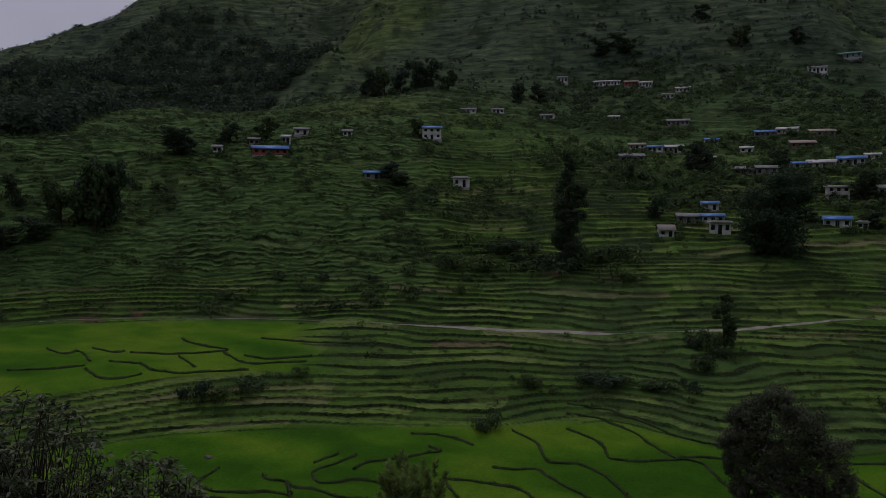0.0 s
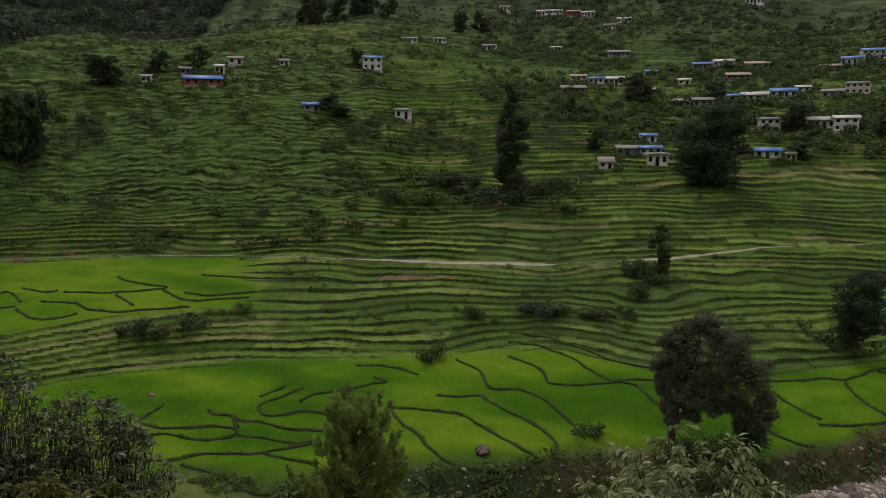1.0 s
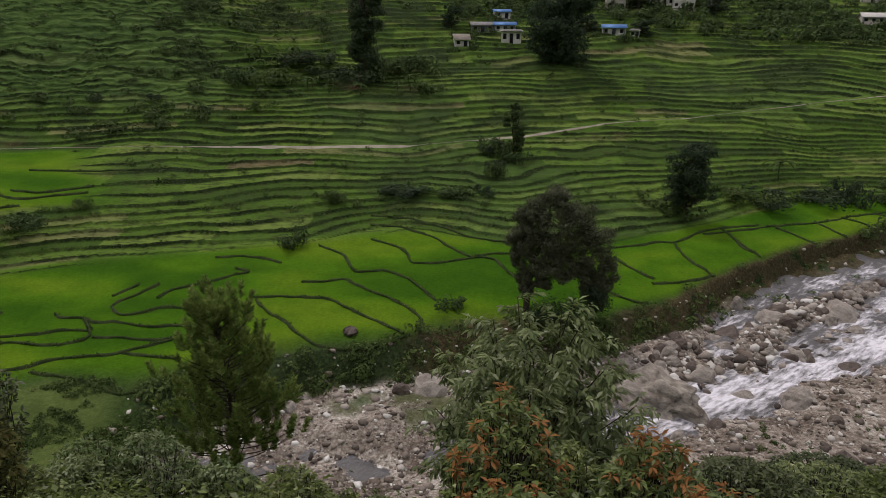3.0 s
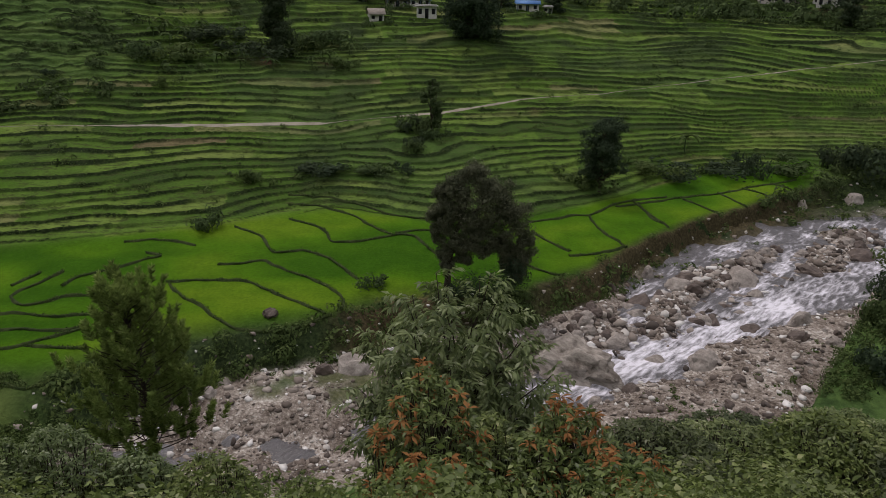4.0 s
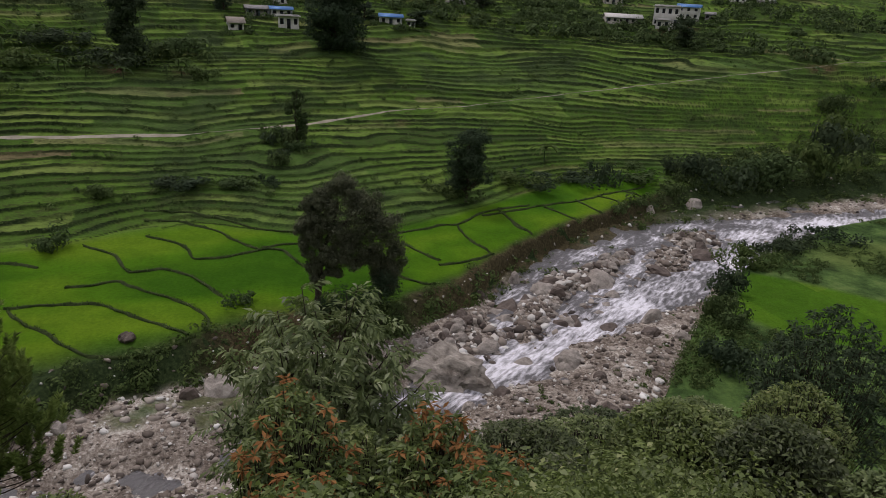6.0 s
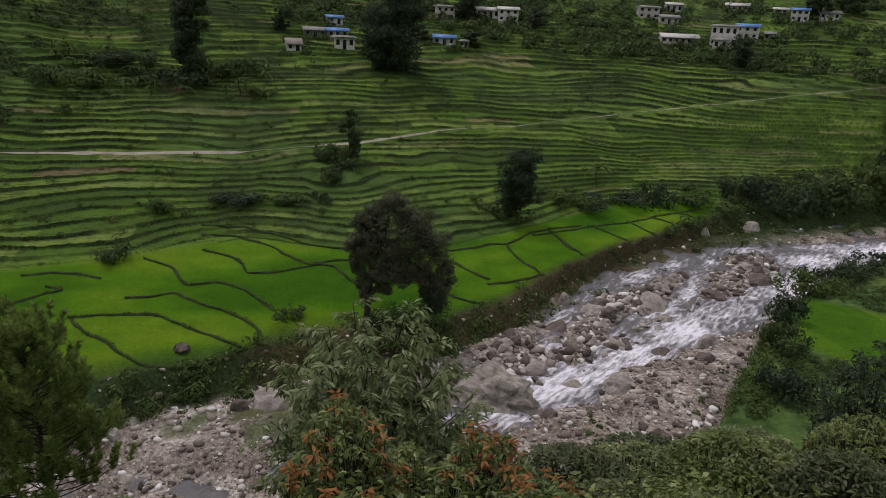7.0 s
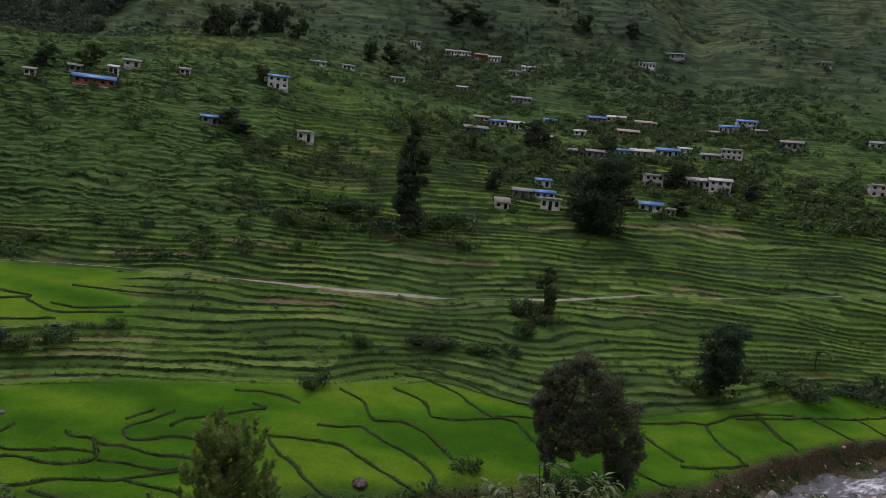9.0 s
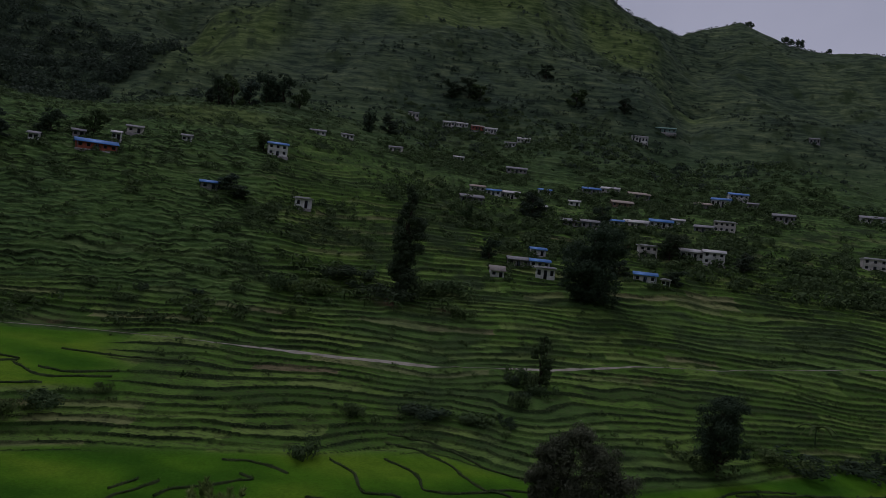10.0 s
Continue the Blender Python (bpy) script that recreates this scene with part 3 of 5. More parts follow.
def bund(points, width=0.36, height=0.24):
    p = np.array(points, float)
    t = np.concatenate([[0], np.cumsum(np.linalg.norm(np.diff(p, axis=0), axis=1))])
    s = np.arange(0, t[-1] + 0.4, 0.4)
    q = np.stack([np.interp(s, t, p[:, 0]), np.interp(s, t, p[:, 1])], -1)
    for _ in range(4):
        q[1:-1] = (q[:-2] + 2 * q[1:-1] + q[2:]) / 4
    q = q + np.stack([fbm(s / 3, s * 0 + p[0, 0], 2, 92), fbm(s / 3, s * 0 + p[0, 1], 2, 93)], -1) * 0.5
    way = unit(np.gradient(q, axis=0))
    side = np.stack([-way[:, 1], way[:, 0]], -1)
    rows = []
    for o, h in ((-1, -0.15), (-0.6, 0.7), (0, 1.0), (0.6, 0.75), (1, -0.15)):
        v = q + side * o * (width * (0.25 + 1.5 * value_noise(s / 1.3, s * 0 + o * 3, 94)))[:, None] * 0.5
        z = land(v[:, 0], v[:, 1])[0]
        rows.append(np.concatenate([v, (z + height * h * (0.7 + 0.6 * value_noise(s / 0.9, s * 0 + o, 95)))[:, None]], 1))
    ridge = np.stack(rows)
    ob = tagged(new("field_bund", mesh_of("field_bund", ridge.reshape(-1, 3), grid_faces(5, len(s)), BUND, True)),
                "low dark weedy earth bund between rice plots", "bund", "rice plot bunds")
    k = rng.integers(0, len(s), len(s) * 6)
    k = k[value_noise(s[k] / 1.6, s[k] * 0 + p[0, 0], 96) > 0.4]
    c = ridge[rng.integers(1, 4, len(k)), k] + rng.normal(size=(len(k), 3)) * (0.1, 0.1, 0.05)
    part("weed_fringe", mesh_of("weed_fringe", *quads_of([leaves(c, rng.normal(size=(len(k), 3)) * 0.6 + (0, 0, 0.7), rng.uniform(0.15, 0.42, len(k)), 0.11)]), WEED_LEAF), ob, "dark weeds", "stuff")


# the lower fields, plot by plot from the downstream end
bund([(-45.8, 68.6), (-42.8, 67.8), (-39.6, 68.4), (-37.0, 69.1), (-34.0, 68.9)])
bund([(-50.6, 67.9), (-49.0, 66.4), (-47.0, 65.8), (-45.5, 65.1), (-43.4, 65.5), (-40.9, 66.7), (-37.8, 66.0), (-36.2, 66.0)])
bund([(-44.0, 60.9), (-40.9, 61.1), (-38.1, 61.3), (-36.4, 62.6), (-35.2, 63.2), (-32.7, 63.7), (-29.6, 64.1), (-27.5, 65.1), (-24.7, 66.7)])
bund([(-36.5, 61.1), (-33.5, 60.3), (-30.7, 59.1), (-28.5, 57.9), (-26.5, 57.1), (-24.4, 57.4), (-22.6, 58.6), (-21.7, 60.1)])
bund([(-33.3, 67.2), (-30.5, 67.2), (-27.2, 66.8), (-24.8, 67.0)])
bund([(-36.0, 65.7), (-35.2, 66.5), (-33.6, 67.2), (-34.2, 68.9), (-35.9, 71.6)])
bund([(-39.8, 72.9), (-38.7, 72.0), (-36.1, 72.2), (-34.6, 71.0), (-32.0, 71.0), (-29.9, 69.7), (-28.1, 69.4), (-23.2, 70.1)])
bund([(-34.1, 74.7), (-32.4, 72.4), (-29.5, 73.3), (-29.2, 74.4), (-23.7, 73.9)])
bund([(-34.1, 74.7), (-34.0, 76.2), (-32.8, 77.6), (-31.7, 79.3), (-30.8, 81.0)])
bund([(-29.4, 76.8), (-29.0, 78.9), (-26.3, 80.7), (-23.2, 82.7), (-22.0, 84.0), (-20.3, 84.8), (-22.4, 85.6)])
bund([(-35.0, 77.7), (-34.1, 79.1), (-33.3, 80.9)])
bund([(-45.7, 68.9), (-46.2, 70.4), (-45.9, 72.3), (-45.7, 73.8)])
bund([(-28.9, 64.1), (-26.0, 63.4), (-23.5, 63.0)])
bund([(-26.0, 89.2), (-22.6, 89.9), (-19.2, 88.7), (-17.0, 87.5)])
bund([(-18.6, 76.9), (-15.6, 77.1), (-12.8, 76.9), (-10.0, 76.7), (-8.1, 75.2), (-6.3, 73.2), (-4.6, 71.8), (-2.9, 70.3), (-0.7, 67.8)])
bund([(-18.1, 76.2), (-16.0, 72.6), (-13.7, 70.6), (-12.1, 68.2), (-10.6, 66.3), (-8.7, 65.3), (-5.7, 65.2), (-2.8, 65.4), (-0.1, 67.2)])
bund([(-12.8, 93.9), (-10.2, 92.4), (-8.4, 89.3), (-7.1, 84.6), (-4.7, 84.7), (-3.4, 85.3), (0.2, 82.2), (2.2, 78.4), (3.5, 76.0)])
bund([(-13.4, 81.2), (-10.6, 81.6), (-8.1, 82.3), (-6.2, 80.0), (-3.9, 77.7), (-2.5, 76.6), (-0.8, 74.6), (1.1, 72.2), (1.8, 70.5), (0.8, 67.9)])
bund([(-5.3, 96.4), (-2.7, 94.5), (-1.0, 92.9), (0.2, 90.5), (0.2, 87.3), (4.0, 87.5), (7.8, 88.6), (10.5, 89.3), (11.9, 88.0), (12.9, 84.2), (14.0, 82.0)])
bund([(-5.6, 101.7), (-1.6, 101.7), (1.9, 99.2), (4.3, 96.2), (6.5, 92.1), (9.0, 88.9)])
bund([(9.1, 89.9), (11.8, 90.3), (16.4, 90.2)])
bund([(-5.8, 105.1), (0.1, 104.7), (4.5, 101.9), (8.4, 97.1), (12.3, 94.8), (16.4, 92.9)])
bund([(27.6, 91.0), (31.5, 92.4), (35.7, 93.7), (39.0, 94.2), (45.8, 99.2), (49.7, 100.7), (55.6, 102.6)])
bund([(28.4, 88.3), (29.4, 85.7), (30.5, 83.3), (31.6, 81.5)])
bund([(38.9, 93.7), (38.7, 90.3), (39.2, 86.8), (39.8, 84.6), (40.1, 82.9)])
bund([(24.5, 78.1), (25.9, 76.1), (27.5, 75.1), (28.7, 74.6)])
bund([(31.1, 80.0), (34.8, 80.7), (38.9, 82.6), (40.7, 83.5)])
bund([(48.7, 100.2), (49.1, 97.5), (48.9, 94.5), (49.2, 91.8), (50.1, 91.2)])
bund([(48.8, 97.4), (49.5, 92.6), (50.6, 90.6)])
bund([(58.2, 101.5), (60.3, 97.2), (61.5, 95.5)])
bund([(66.3, 104.8), (67.4, 99.9), (67.9, 98.8)])
bund([(71.9, 106.3), (75.3, 103.0)])
bund([(78.8, 108.5), (82.6, 106.4)])
bund([(45.1, 98.0), (58.5, 102.1), (72.7, 106.6), (85.4, 110.6)])
# the upper rice
for line in (
    [(-95.1, 99.7), (-89.5, 97.4), (-88.5, 100.2), (-82.1, 95.3)],
    [(-88.1, 102.4), (-82.2, 100.8), (-81.2, 102.3)],
    [(-90.4, 87.0), (-85.3, 89.3), (-81.4, 92.9)],
    [(-79.7, 91.2), (-75.5, 88.6), (-71.8, 89.0), (-70.3, 92.3)],
    [(-79.1, 96.2), (-73.5, 96.5), (-69.5, 93.9), (-65.7, 94.3), (-63.0, 96.2), (-56.5, 100.6)],
    [(-79.6, 101.7), (-73.5, 102.5), (-68.6, 105.0), (-64.9, 107.8)],
    [(-70.4, 101.9), (-64.8, 98.3)],
    [(-64.8, 106.7), (-60.1, 103.4), (-57.0, 103.3), (-49.9, 107.8)],
    [(-60.9, 106.6), (-56.4, 106.1), (-50.1, 110.5)],
    [(-77.3, 112.8), (-72.9, 109.9), (-65.3, 108.5)],
    [(-63.5, 117.5), (-56.7, 117.7), (-49.2, 118.6), (-44.1, 119.8)],
):
    bund(line, 0.42, 0.28)

# ---- houses ----
WALLS = {
    "W": speckled("whitewash", (0.40, 0.39, 0.36), (0.68, 0.67, 0.64), 0.6, 0.9, 0.3, 0.02),
    "P": speckled("cream_plaster", (0.36, 0.33, 0.30), (0.58, 0.54, 0.50), 0.6, 0.9, 0.3, 0.02),
    "G": speckled("grey_stone_wall", (0.13, 0.12, 0.12), (0.34, 0.32, 0.30), 1.6, 0.95, 0.6, 0.05),
    "R": speckled("red_wall", (0.20, 0.05, 0.03), (0.36, 0.11, 0.07), 0.8, 0.9, 0.3, 0.02),
    "B": speckled("mud_wall", (0.16, 0.10, 0.07), (0.30, 0.21, 0.15), 0.8, 0.95, 0.4, 0.03),
    "N": speckled("greenish_wall", (0.10, 0.15, 0.13), (0.20, 0.27, 0.23), 0.8, 0.95, 0.3, 0.03),
}
ROOFS = {
    "blue": speckled("blue_sheet_roof", (0.04, 0.12, 0.32), (0.12, 0.26, 0.52), 0.7, 0.5, 0.2, 0.02, metal=0.2),
    "grey": speckled("grey_slate_roof", (0.14, 0.14, 0.145), (0.34, 0.33, 0.33), 1.2, 0.8, 0.5, 0.04),
    "tan": speckled("rusty_roof", (0.24, 0.19, 0.15), (0.46, 0.39, 0.32), 0.9, 0.8, 0.4, 0.03),
    "pale": speckled("pale_tin_roof", (0.34, 0.33, 0.32), (0.58, 0.57, 0.55), 0.8, 0.6, 0.3, 0.02, metal=0.2),
    "green": speckled("green_roof", (0.10, 0.20, 0.16), (0.20, 0.33, 0.26), 0.8, 0.6, 0.3, 0.02),
    "thatch": speckled("thatch", (0.14, 0.12, 0.10), (0.36, 0.33, 0.29), 2.5, 0.95, 0.6, 0.05),
    "slab": speckled("concrete_slab", (0.36, 0.35, 0.34), (0.62, 0.61, 0.59), 0.7, 0.9, 0.3, 0.02),
}
PANE = speckled("dark_opening", (0.012, 0.012, 0.013), (0.03, 0.03, 0.032), 1.0, 0.3, 0)
FRAME = speckled("painted_frame", (0.06, 0.10, 0.13), (0.12, 0.17, 0.2), 2.0, 0.7, 0.1)
WORDS = {"W": "whitewashed", "P": "cream-plastered", "G": "grey stone", "R": "red brick", "B": "brown mud-walled", "N": "greenish"}
ROOF_WORDS = {"blue": "bright blue sheet roof", "grey": "grey slate roof", "tan": "rusty tan roof", "pale": "pale tin roof", "green": "green sheet roof",
              "thatch": "thatched roof", "slab": "flat concrete roof"}


def blocks(xs, ys, zs, solid):
    """One closed skin round all the solid cells of a grid of planes."""
    cells = {(i, j, k) for i in range(len(xs) - 1) for j in range(len(ys) - 1) for k in range(len(zs) - 1)
             if solid((xs[i] + xs[i + 1]) / 2, (ys[j] + ys[j + 1]) / 2, (zs[k] + zs[k + 1]) / 2)}
    index, faces = {}, []
    corner = [(0, 0, 0), (1, 0, 0), (1, 1, 0), (0, 1, 0), (0, 0, 1), (1, 0, 1), (1, 1, 1), (0, 1, 1)]
    beside = [(0, 0, -1), (0, 0, 1), (0, -1, 0), (1, 0, 0), (0, 1, 0), (-1, 0, 0)]
    for c in sorted(cells):
        for face, step in zip(BOX_FACES, beside):
            if tuple(a + b for a, b in zip(c, step)) not in cells:
                faces.append([index.setdefault(tuple(a + b for a, b in zip(c, corner[q])), len(index)) for q in face])
    return np.array([(xs[i], ys[j], zs[k]) for i, j, k in index]), np.array(faces)


def house(x, y, width, height, wall, roof, hamlet):
    storeys = 2 if roof.endswith("2") or roof == "bluepale" else 1
    cover_name = "blue" if roof.startswith(("blue", "school")) else roof.rstrip("2")
    flat = cover_name == "slab"
    width = max(width * 0.94, 2.4)
    depth = min(max(3.2, width * 0.6), 5.5)
    wall_high = max(2.0 * storeys, height * (0.88 if flat else 0.66))
    bearing = math.degrees(math.atan2(x, y))
    turn = -bearing * 0.85 + rng.uniform(-11, 11)
    z = ground_at(x, y) - 0.15
    root = thing("house", f"{'two-storey' if storeys == 2 else 'single-storey'} {WORDS[wall]} hill house with {ROOF_WORDS[cover_name]}", "house", (x, y, z), hamlet, turn)
    w, d = width / 2, depth
    # walls with real openings at the front, which looks down the slope
    count = max(2, min(6, round(width / 2.1)))
    holes = []
    t = 0.28
    step = width / count
    for s in range(storeys):
        low, high = wall_high * s / storeys, wall_high * (s + 1) / storeys
        for k in range(count):
            mid = -w + (k + 0.5) * step
            door = s == 0 and k == count // 2
            holes.append((mid - 0.48, mid + 0.48, low + (0.02 if door else 0.38 * (high - low)), low + 0.82 * (high - low), door))
    xs = sorted({-w, -w + t, w - t, w, *(h[0] for h in holes), *(h[1] for h in holes)})
    zs = sorted({0.0, wall_high, *(h[2] for h in holes), *(h[3] for h in holes)})

    def is_wall(cx, cy, cz):
        if cy < t:
            return not any(h[0] < cx < h[1] and h[2] < cz < h[3] for h in holes)
        return cy > d - t or abs(cx) > w - t

    shell = blocks(xs, [0, t, d - t, d], zs, is_wall)
    part("plinth", mesh_of("plinth", *box(-w - 0.25, w + 0.25, -0.9, d + 0.2, -2.8, -0.002), WALLS["G"]), root, "rough stone plinth")
    part("wall", mesh_of("wall", *shell, WALLS[wall]), root)
    for x0, x1, z0, z1, door in holes:
        pane = part("door" if door else "window", mesh_of("opening", *box(x0, x1, 0.14, 0.18, z0, z1), PANE), root, "dark open doorway" if door else "dark window")
        f = 0.07
        part("frame", mesh_of("frame", *joined([box(x0, x0 + f, 0.03, 0.138, z0, z1), box(x1 - f, x1, 0.03, 0.138, z0, z1), box(x0 + f, x1 - f, 0.03, 0.138, z1 - f, z1)]), FRAME), pane)
    o = 0.45
    if flat:
        part("roof", mesh_of("roof", *joined([box(-w - o, w + o, -0.7, d + 0.3, wall_high, wall_high + 0.18), box(-w, w, -0.1, 0.05, wall_high + 0.181, wall_high + 0.5)]), ROOFS["slab"]), root)
    else:
        rise, lip = depth * (0.42 if cover_name == "thatch" else 0.2), 0.09
        ridge, eave = wall_high + rise, wall_high - 0.1
        prof = [(-0.75, eave), (d / 2, ridge), (d + 0.5, eave)]
        x0, x1 = -w - o, w + o
        v = [(px, py, pz + up) for px in (x0, x1) for up in (0, lip) for py, pz in prof]
        f = [[0, 1, 7, 6], [1, 2, 8, 7], [3, 9, 10, 4], [4, 10, 11, 5], [0, 3, 4, 1], [1, 4, 5, 2], [6, 7, 10, 9], [7, 8, 11, 10], [0, 6, 9, 3], [2, 5, 11, 8]]
        part("roof", mesh_of("roof", np.array(v), np.array(f), ROOFS[cover_name]), root)
        for gx in (-w, w - t):
            g = np.array([[gx, 0, wall_high], [gx + t, 0, wall_high], [gx + t, d, wall_high], [gx, d, wall_high], [gx, d / 2 - 0.01, ridge - 0.05], [gx + t, d / 2 - 0.01, ridge - 0.05], [gx + t, d / 2 + 0.01, ridge - 0.05], [gx, d / 2 + 0.01, ridge - 0.05]])
            part("gable", mesh_of("gable", g, BOX_FACES, WALLS[wall]), root)
    if width > 5.5 and storeys == 1 and not flat:
        for k in range(3):
            px = -w + 0.3 + k * (width - 0.6) / 2
            part("post", mesh_of("post", *box(px - 0.07, px + 0.07, -0.62, -0.48, -0.002, wall_high - 0.12), FRAME), root)


for hamlet, homes in (
    ("houses below the big tree", [
        (29.2, 199.0, 5.8, 3.8, "W", "slab"),
        (29.6, 221.9, 5.1, 2.7, "W", "blue"),
        (29.0, 211.0, 6.4, 3.0, "W", "blue"),
        (15.4, 197.8, 4.2, 2.6, "W", "thatch"),
        (22.5, 211.6, 6.9, 3.3, "G", "grey"),
        (65.9, 226.9, 6.2, 4.6, "P", "slab2"),
        (81.0, 228.9, 8.1, 4.4, "W", "pale"),
        (86.9, 225.4, 7.1, 4.7, "W", "pale2"),
        (59.1, 203.5, 6.9, 3.6, "W", "blue"),
        (65.1, 203.2, 2.3, 2.1, "W", "slab"),
    ]),
    ("houses in the middle of the village", [
        (45.1, 259.2, 7.5, 3.0, "G", "grey"),
        (52.3, 257.5, 7.3, 4.3, "G", "grey"),
        (63.9, 266.4, 5.6, 3.8, "W", "blue"),
        (71.7, 267.9, 9.5, 3.6, "P", "pale"),
        (81.8, 269.0, 9.2, 3.4, "W", "blue"),
        (91.8, 279.6, 5.3, 3.1, "W", "pale"),
        (98.0, 268.2, 7.5, 4.0, "G", "grey"),
        (107.5, 272.3, 8.4, 4.3, "P", "slab2"),
        (73.6, 299.2, 9.6, 3.3, "B", "tan"),
        (85.3, 317.4, 9.9, 3.5, "G", "tan"),
        (63.7, 319.6, 8.5, 3.2, "G", "blue"),
        (72.8, 322.9, 8.7, 3.5, "P", "pale"),
        (51.9, 293.8, 4.9, 3.2, "W", "pale"),
    ]),
    ("houses at the edge of the village", [
        (10.6, 295.0, 6.8, 2.4, "W", "tan"),
        (17.3, 292.6, 6.2, 3.6, "W", "blue"),
        (24.6, 294.2, 8.2, 4.1, "P", "pale"),
        (8.1, 272.4, 9.6, 4.0, "G", "grey"),
        (42.0, 315.7, 6.0, 3.1, "W", "blue"),
        (36.9, 279.9, 3.7, 1.8, "W", "pale"),
        (124.3, 322.7, 9.0, 5.4, "W", "blue"),
        (135.3, 329.3, 9.3, 4.7, "W", "bluepale"),
        (115.4, 320.7, 7.8, 3.1, "G", "tan"),
        (134.5, 311.6, 4.7, 4.4, "G", "grey"),
    ]),
    ("houses high on the hill", [
        (120.7, 464.4, 11.1, 5.9, "W", "grey"),
        (140.8, 484.9, 19.5, 4.2, "N", "green"),
        (-29.9, 448.4, 6.7, 6.0, "P", "grey"),
        (-7.3, 459.3, 8.0, 4.2, "W", "pale"),
        (1.5, 461.2, 8.4, 4.2, "W", "pale"),
        (12.1, 452.5, 8.6, 4.1, "R", "tan"),
        (20.3, 448.5, 8.2, 4.4, "W", "pale"),
        (32.2, 427.2, 7.1, 4.2, "W", "grey"),
        (40.6, 431.0, 8.6, 4.3, "W", "pale"),
        (1.6, 383.3, 6.0, 3.8, "P", "pale"),
        (-63.2, 313.6, 7.4, 3.4, "W", "grey"),
        (-51.6, 326.6, 5.7, 2.7, "W", "grey"),
        (-31.3, 354.3, 7.0, 3.8, "P", "grey"),
        (32.2, 360.9, 11.0, 3.6, "G", "grey"),
        (247.3, 486.0, 7.2, 5.8, "G", "grey"),
    ]),
    ("houses on the green shoulder", [
        (-61.0, 237.9, 7.0, 3.8, "W", "blue2"),
        (-43.6, 204.4, 4.8, 3.2, "W", "slab"),
        (-68.8, 196.9, 5.1, 3.1, "G", "blue"),
        (-102.5, 198.3, 11.4, 3.0, "R", "school"),
        (-102.0, 207.8, 2.6, 3.8, "W", "pale"),
        (-113.2, 207.7, 3.5, 1.9, "G", "grey"),
        (-88.4, 227.2, 3.2, 2.4, "W", "grey"),
        (-118.6, 194.3, 2.8, 2.4, "W", "grey"),
        (-105.1, 226.2, 5.1, 2.0, "P", "grey"),
    ]),
    ("houses by the upper road", [
        (149.1, 196.4, 8.5, 7.6, "W", "slab2"),
        (160.8, 200.6, 7.6, 4.6, "W", "blue2"),
        (137.0, 201.7, 12.5, 3.0, "P", "pale"),
        (146.0, 193.4, 4.7, 3.4, "W", "slab"),
        (143.5, 232.7, 7.8, 4.0, "P", "slab2"),
        (156.8, 237.6, 6.5, 4.6, "W", "pale"),
        (147.0, 224.5, 7.0, 3.9, "P", "grey"),
        (179.3, 231.5, 8.4, 3.1, "W", "pale"),
        (190.9, 212.4, 6.1, 5.4, "W", "blue2"),
        (192.1, 223.4, 5.3, 2.6, "P", "pale"),
        (204.1, 212.5, 7.2, 3.8, "W", "grey"),
        (167.2, 197.4, 3.2, 1.9, "G", "grey"),
        (137.0, 286.5, 8.8, 3.9, "G", "grey"),
        (179.8, 295.4, 11.6, 4.0, "W", "grey"),
    ]),
):
    for row in homes:
        house(*row, hamlet)

# ---- trees of the valley ----
def broad_tree(name, label, place, height, width, leaf, lumps=9, size=0.5, count=5200, bare_stem=0.25, group="", column=False, category="tree"):
    root = thing(name, label, category, place, group, rng.uniform(0, 360))
    r = width / 2
    wood = [limb((0, 0, -0.6), (0, 0, height * 0.8), 0.035 * height * 0.6, 0.05, 0.06)]
    quads = []
    weights = []
    cents = []
    for k in range(lumps):
        f = k / max(1, lumps - 1)
        if column:
            z = height * (bare_stem + (0.96 - bare_stem) * f)
            wide = r * (0.95 - 0.75 * max(0, (f - 0.55) / 0.45) ** 1.3) * rng.uniform(0.72, 1.05)
            c, rad = np.array([*(rng.normal(size=2) * 0.16 * r), z]), np.array([wide, wide, height * 0.1])
        else:
            a, ring = rng.uniform(0, 6.28), r * 0.66 * math.sqrt(rng.random())
            z = height * (bare_stem + 0.1 + (0.69 - bare_stem) * ((k * 0.618) % 1.0))
            ring *= 1.0 - 0.5 * max(0, (z / height - 0.6) / 0.4)
            c, rad = np.array([ring * math.cos(a), ring * math.sin(a), z]), np.array([1, 1, 0.8]) * r * rng.uniform(0.36, 0.56)
        cents.append((c, rad))
        wood.append(limb((0, 0, max(0.12 * height, c[2] - 0.25 * height)), c, 0.012 * height, 0.03, 0.2))
    total = sum(np.prod(rad) ** (2 / 3) for _, rad in cents)
    for c, rad in cents:
        n = int(count * np.prod(rad) ** (2 / 3) / total)
        for _ in range(6):
            off = unit(rng.normal(size=3)) * rad * 0.62
            quads.append(clump(c + off, rad * rng.uniform(0.36, 0.6), n // 6, size, 0.25, 0.35, 0.6))
    part("trunk", mesh_of("trunk", *joined(wood), BARK, True), root)
    part("crown", mesh_of("crown", *quads_of(quads), leaf), root)
    return root


def at(x, y, sink=0.1):
    return (x, y, ground_at(x, y) - sink)


